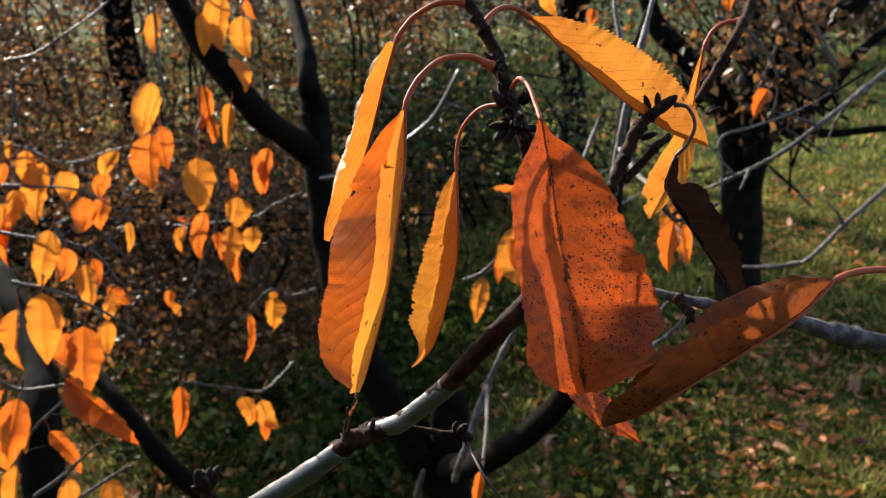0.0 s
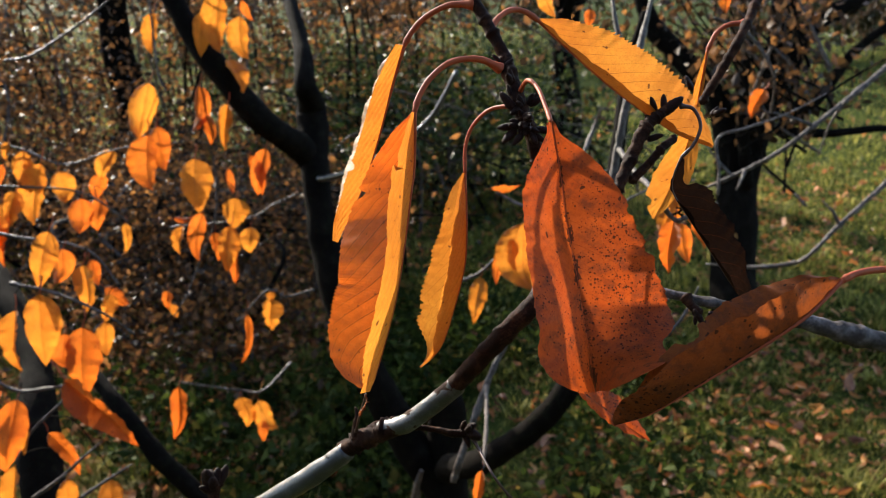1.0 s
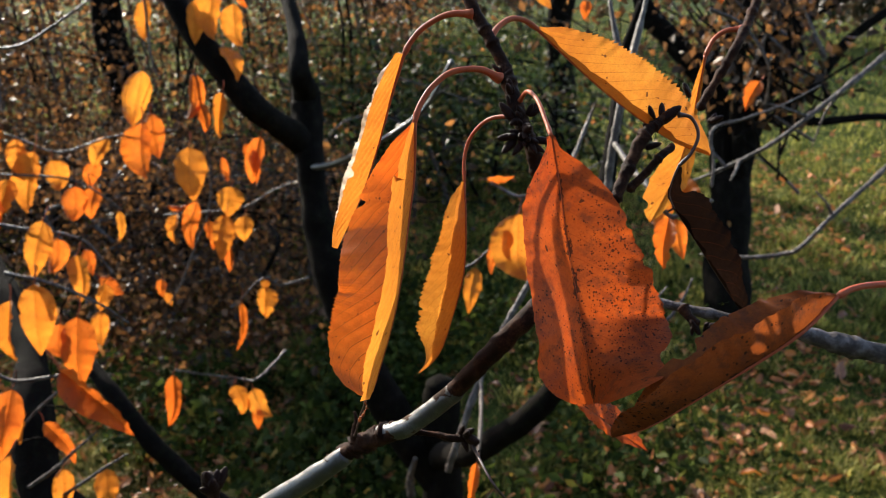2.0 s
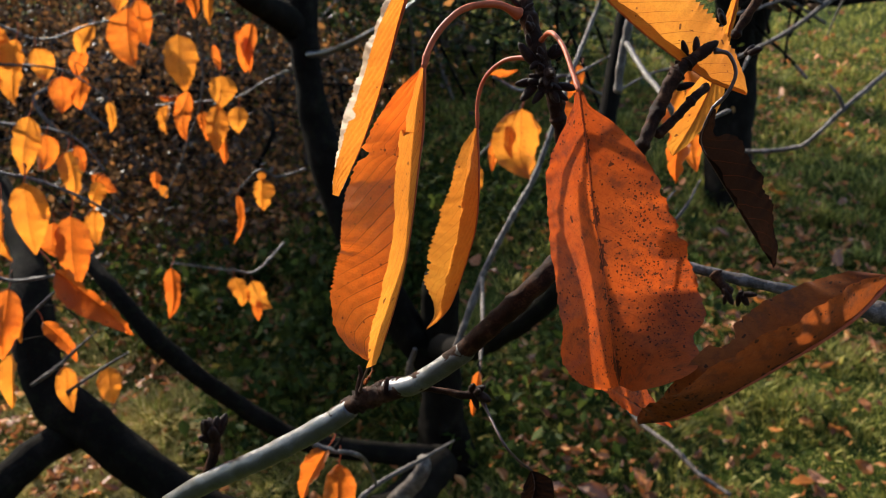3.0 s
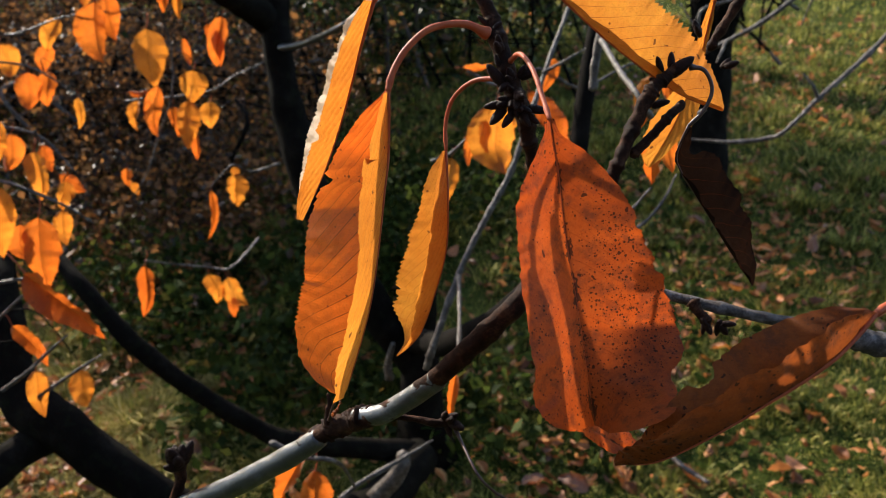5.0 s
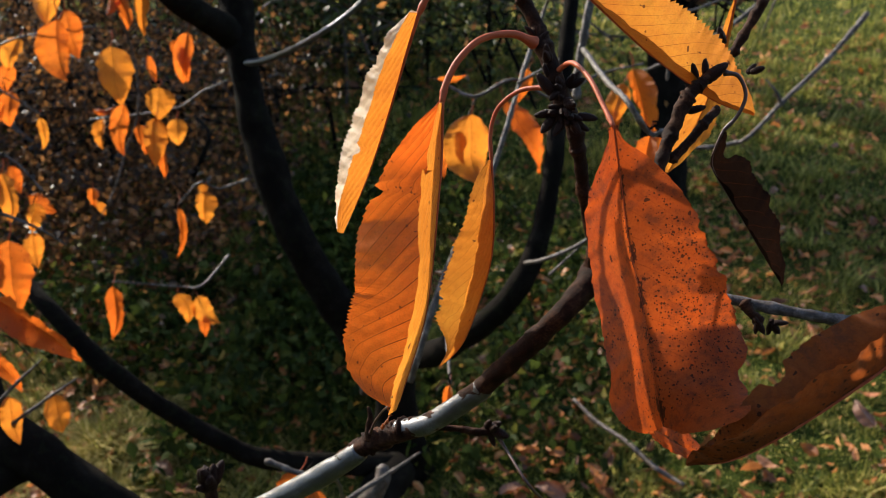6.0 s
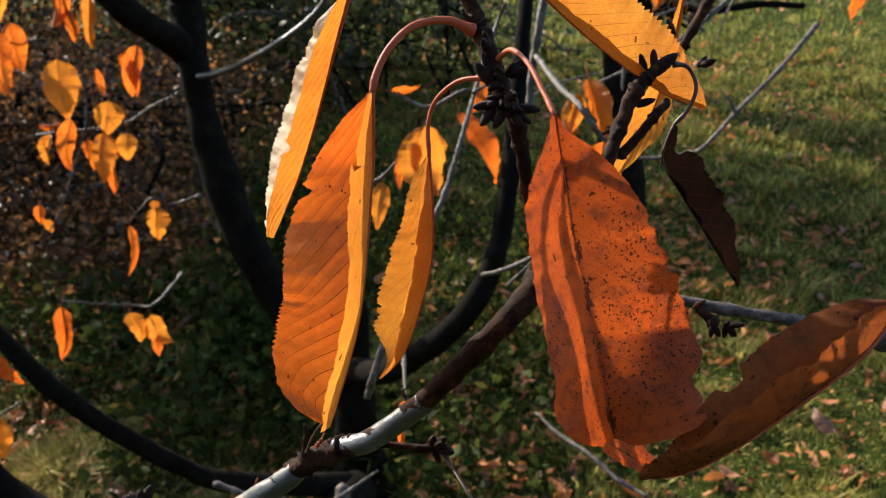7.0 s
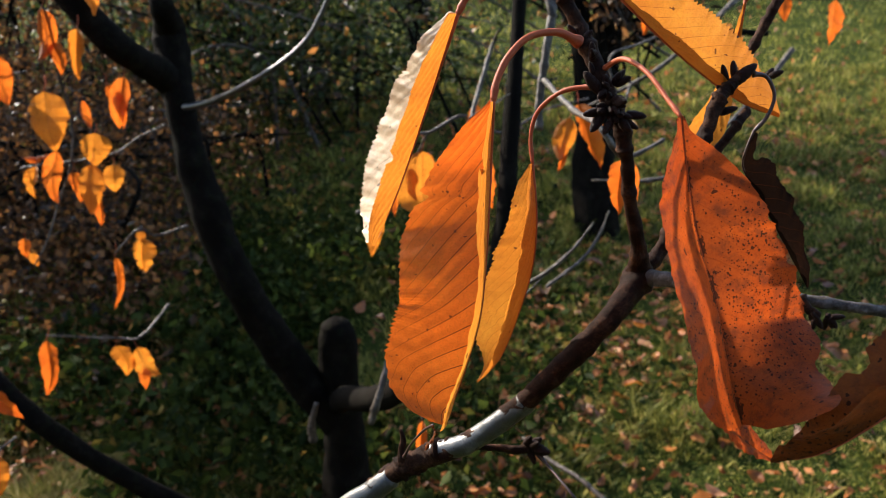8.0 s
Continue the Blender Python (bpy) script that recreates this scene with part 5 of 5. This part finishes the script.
hero_leaf("large orange cherry leaf folded along its midrib, bitten edge", [(0.0634, 0.3090, 1.4723), (0.0633, 0.3085, 1.4508), (0.0622, 0.3030, 1.4390), (0.0576, 0.2885, 1.4020), (0.0492, 0.2880, 1.3680), (0.0462, 0.2855, 1.3592)],
          [(1, [(0, 2.1), (0.06, 9.0), (0.13, 15.6), (0.2, 17.8), (0.26, 18.4), (0.3, 18.2), (0.38, 17.4), (0.5, 17.4), (0.62, 17.1), (0.75, 18.6), (0.87, 13.0), (0.95, 9.5), (1, 7.0)], [(0, 69), (0.35, 65), (0.7, 72), (1, 64)], 0, [(0.27, 0.012, 0.05)], 0),
           (1, [(0, 0.7), (0.06, 9.0), (0.13, 15.2), (0.2, 21.5), (0.245, 26.6), (0.26, 21.6), (0.28, 22.0), (0.295, 28.4), (0.38, 33.6), (0.5, 32.2), (0.62, 31.0), (0.75, 31.4), (0.87, 31.2), (0.95, 25.0), (1, 5.1)], [(0, -4), (0.35, -35), (0.7, -29), (1, -31)], 0, [], 0)], GOLD,
          [(0.0984, 0.3298, 1.4873), (0.0893, 0.3268, 1.4914), (0.0777, 0.3221, 1.4906), (0.0698, 0.3170, 1.4850), (0.0652, 0.3125, 1.4783)], seed=5, pillow=0.00022, ruffle=0.0013, veins=14, teeth=50, serr=0.02, n=280, m=20, bend=0.3, back=GOLD_SHADED)
hero_leaf("small folded orange cherry leaf with a yellow tip", [(0.0843, 0.3300, 1.4425), (0.0853, 0.3235, 1.4244), (0.0850, 0.3230, 1.4030), (0.0805, 0.3235, 1.3813), (0.0757, 0.3250, 1.3640), (0.0705, 0.3250, 1.3560), (0.0655, 0.3240, 1.3520)],
          [(1, [(0, 1.5), (0.15, 6.5), (0.35, 8.6), (0.5, 9.4), (0.65, 8.6), (0.8, 6.0), (0.9, 3.0), (1, 0.5)], [(0, 28), (1, 46)], 0, [], 0),
           (1, [(0, 1.1), (0.06, 6.2), (0.13, 9.2), (0.2, 10.5), (0.3, 13.5), (0.36, 16.0), (0.4, 15.2), (0.5, 16.6), (0.6, 17.0), (0.68, 16.6), (0.71, 13.8), (0.75, 16.0), (0.8, 13.8), (0.87, 8.6), (0.93, 3.0), (1, 0.4)], [(0, -12), (0.5, -15), (1, -11)], 0, [(0.66, 0.012, 0.12)], 0)], GOLD,
          [(0.1035, 0.3215, 1.4734), (0.0938, 0.3288, 1.4701), (0.0869, 0.3352, 1.4615), (0.0842, 0.3345, 1.4523)], seed=8, radius=0.0008, pillow=0.00035, ruffle=0.0014, veins=14, teeth=40, serr=0.05, n=220, m=12, bend=0.3)
rust = hero_leaf("broad rust-orange cherry leaf with black specks", [(0.1145, 0.2743, 1.4750), (0.1185, 0.2723, 1.4569), (0.1214, 0.2655, 1.4386), (0.1250, 0.2530, 1.4197), (0.1290, 0.2445, 1.3979), (0.1311, 0.2371, 1.3860)],
          [(1, [(0, 2.0), (0.04, 3.6), (0.1, 11.5), (0.15, 17.0), (0.22, 20.1), (0.3, 22.0), (0.38, 22.6), (0.46, 22.9), (0.54, 23.6), (0.62, 24.1), (0.7, 25.3), (0.78, 27.2), (0.84, 26.6), (0.9, 25.6), (0.95, 22.0), (0.985, 14.0), (1, 5.0)], [(0, 34), (0.35, 43), (0.7, 45), (1, 49)], -4, [], 0),
           (-1, [(0, 1.3), (0.05, 2.4), (0.1, 8.1), (0.15, 12.7), (0.22, 18.1), (0.3, 22.2), (0.38, 24.0), (0.42, 23.6), (0.46, 25.8), (0.54, 28.4), (0.58, 28.0), (0.62, 30.4), (0.7, 32.6), (0.78, 31.0), (0.83, 25.0), (0.9, 30.0), (0.95, 34.0), (0.985, 24.0), (1, 8.2)], [(0, 15), (0.35, 24), (0.7, -8), (0.85, 28), (1, 84)], -3, [(0.35, 0.02, 0.05), (0.5, 0.02, 0.06)], 0)], RUST,
          [(0.1057, 0.3266, 1.4771), (0.1083, 0.3123, 1.4848), (0.1112, 0.2970, 1.4838), (0.1132, 0.2840, 1.4788)], seed=11, teeth=26, serr=0.012, ruffle=0.0016, pillow=0.0002, radius=0.00085, rib_share=0.35, n=220, m=16, bend=0.2)
part("curled_tip", blade_mesh("curled_tip", [(0.1235, 0.2385, 1.3872), (0.1310, 0.2430, 1.3800), (0.1400, 0.2465, 1.3715), (0.1480, 0.2490, 1.3645), (0.1550, 0.2500, 1.3590)],
     [(1, [(0, 1.0), (0.2, 3.6), (0.6, 4.0), (1, 0.6)], [(0, 20), (1, 30)], 10, [], 0), (-1, [(0, 1.0), (0.2, 9.0), (0.6, 9.0), (1, 0.6)], [(0, -30), (1, -20)], -10, [], 0)], RUST, n=60, m=6, teeth=12, seed=12), rust, "folded-under tip of the leaf")
hero_leaf("dull curled brown-orange leaf on a red stalk", [(0.2093, 0.2341, 1.4303), (0.1942, 0.2235, 1.4208), (0.1735, 0.2171, 1.4088), (0.1582, 0.2144, 1.3992), (0.1457, 0.2175, 1.3880), (0.1365, 0.2263, 1.3789)],
          [(1, 0.0165, (20, 30, 15), 10, [], -0.2), (1, 0.0190, (-15, -15, -10), -8, [(0.55, 0.05, 0.2)], 0.6)], DULL,
          [(0.2671, 0.2506, 1.4297), (0.2468, 0.2487, 1.4302), (0.2262, 0.2427, 1.4315), (0.2157, 0.2381, 1.4315)], seed=14, teeth=26, serr=0.02, ruffle=0.003, pillow=0.0003)
hero_leaf("orange cherry leaf held out sideways, serrated edge", [(0.1156, 0.3596, 1.5053), (0.1272, 0.3596, 1.4951), (0.1469, 0.3589, 1.4786), (0.1656, 0.3591, 1.4652), (0.1816, 0.3584, 1.4555), (0.1981, 0.3589, 1.4495)],
          [(-1, [(0, 1.0), (0.08, 10.0), (0.25, 20.0), (0.45, 25.0), (0.62, 25.5), (0.78, 22.0), (0.88, 17.0), (0.95, 10.0), (1, 1.5)], (6, 4, 0), -8, [], 0), (1, 0.0080, (60, 75, 85), 20, [], 0.8)], GOLD,
          [(0.0935, 0.3400, 1.5016), (0.0973, 0.3470, 1.5067), (0.1028, 0.3534, 1.5098), (0.1091, 0.3575, 1.5092)], seed=17, pillow=0.0004, blunt=0.5, veins=14, teeth=42, serr=0.045, n=220, m=12, bend=0.3)
hero_leaf("yellow-orange leaf hanging behind the twig", [(0.2094, 0.4243, 1.4879), (0.2075, 0.4230, 1.4699), (0.2050, 0.4240, 1.4450), (0.2000, 0.4290, 1.4180), (0.1920, 0.4350, 1.3935)],
          [(1, [(0, 0.5), (0.15, 4.0), (0.35, 4.5), (0.5, 8.0), (0.7, 13.0), (0.85, 11.5), (0.95, 6.0), (1, 1.0)], (10, 10, 0), 10, [(0.9, 0.03, 0.3)], 0), (-1, [(0, 0.4), (0.15, 1.5), (0.35, 2.0), (0.5, 7.0), (0.7, 9.0), (0.8, 5.0), (0.9, 3.5), (1, 0.6)], (20, 30, 20), 10, [], 0)], GOLD,
          [(0.2277, 0.4290, 1.5010), (0.2205, 0.4286, 1.5004), (0.2139, 0.4271, 1.4962)], seed=19)
hero_leaf("shrivelled blackish-brown leaf rolled lengthwise", [(0.1815, 0.3480, 1.4470), (0.1782, 0.3465, 1.4335), (0.1866, 0.3455, 1.4200), (0.1962, 0.3455, 1.4068), (0.2064, 0.3460, 1.3925), (0.2215, 0.3500, 1.3725)],
          [(1, [(0, 0.5), (0.2, 2.0), (0.4, 3.2), (0.6, 2.4), (0.8, 3.4), (1, 0.6)], [(0, 50), (0.5, 60), (1, 50)], 40, [(0.4, 0.05, 0.3)], 0),
           (-1, [(0, 1.0), (0.1, 6.0), (0.2, 15.0), (0.3, 21.0), (0.45, 23.0), (0.6, 21.0), (0.75, 17.5), (0.9, 10.0), (1, 1.5)], [(0, -8), (0.5, -14), (1, -10)], -12, [(0.62, 0.03, 0.1)], 0)], DEAD,
          [(0.1807, 0.3544, 1.4692), (0.1863, 0.3535, 1.4680), (0.1896, 0.3510, 1.4610), (0.1868, 0.3490, 1.4530)], DARK_STALK, 0.0008, seed=23, teeth=34, serr=0.03, ruffle=0.0022, pillow=0.0003)
hero_leaf("dark red withered leaf hanging from a spur", [(0.1127, 0.2981, 1.2962), (0.1142, 0.2953, 1.2895), (0.1118, 0.2913, 1.2800), (0.1082, 0.2872, 1.2704)],
          [(1, 0.0100, (20, 30, 20), 20, [], 0), (-1, 0.0100, (30, 20, 10), -20, [], 0)], DEAD,
          [(0.0900, 0.3158, 1.3212), (0.0982, 0.2910, 1.3182), (0.1055, 0.2919, 1.3073)], DARK_STALK, 0.0006, seed=29)
hero_leaf("dried curled leaf remnant on a spur", [(0.0432, 0.2971, 1.3521), (0.0433, 0.2962, 1.3483), (0.0414, 0.2964, 1.3443), (0.0405, 0.2969, 1.3411)],
          [(1, 0.0020, (30, 60, 80), 40, [], 0), (-1, 0.0022, (30, 60, 80), 40, [], 0)], DULL,
          [(0.0355, 0.3226, 1.3191), (0.0376, 0.3168, 1.3296), (0.0411, 0.3069, 1.3428)], DARK_STALK, 0.0005, seed=31, teeth=8)
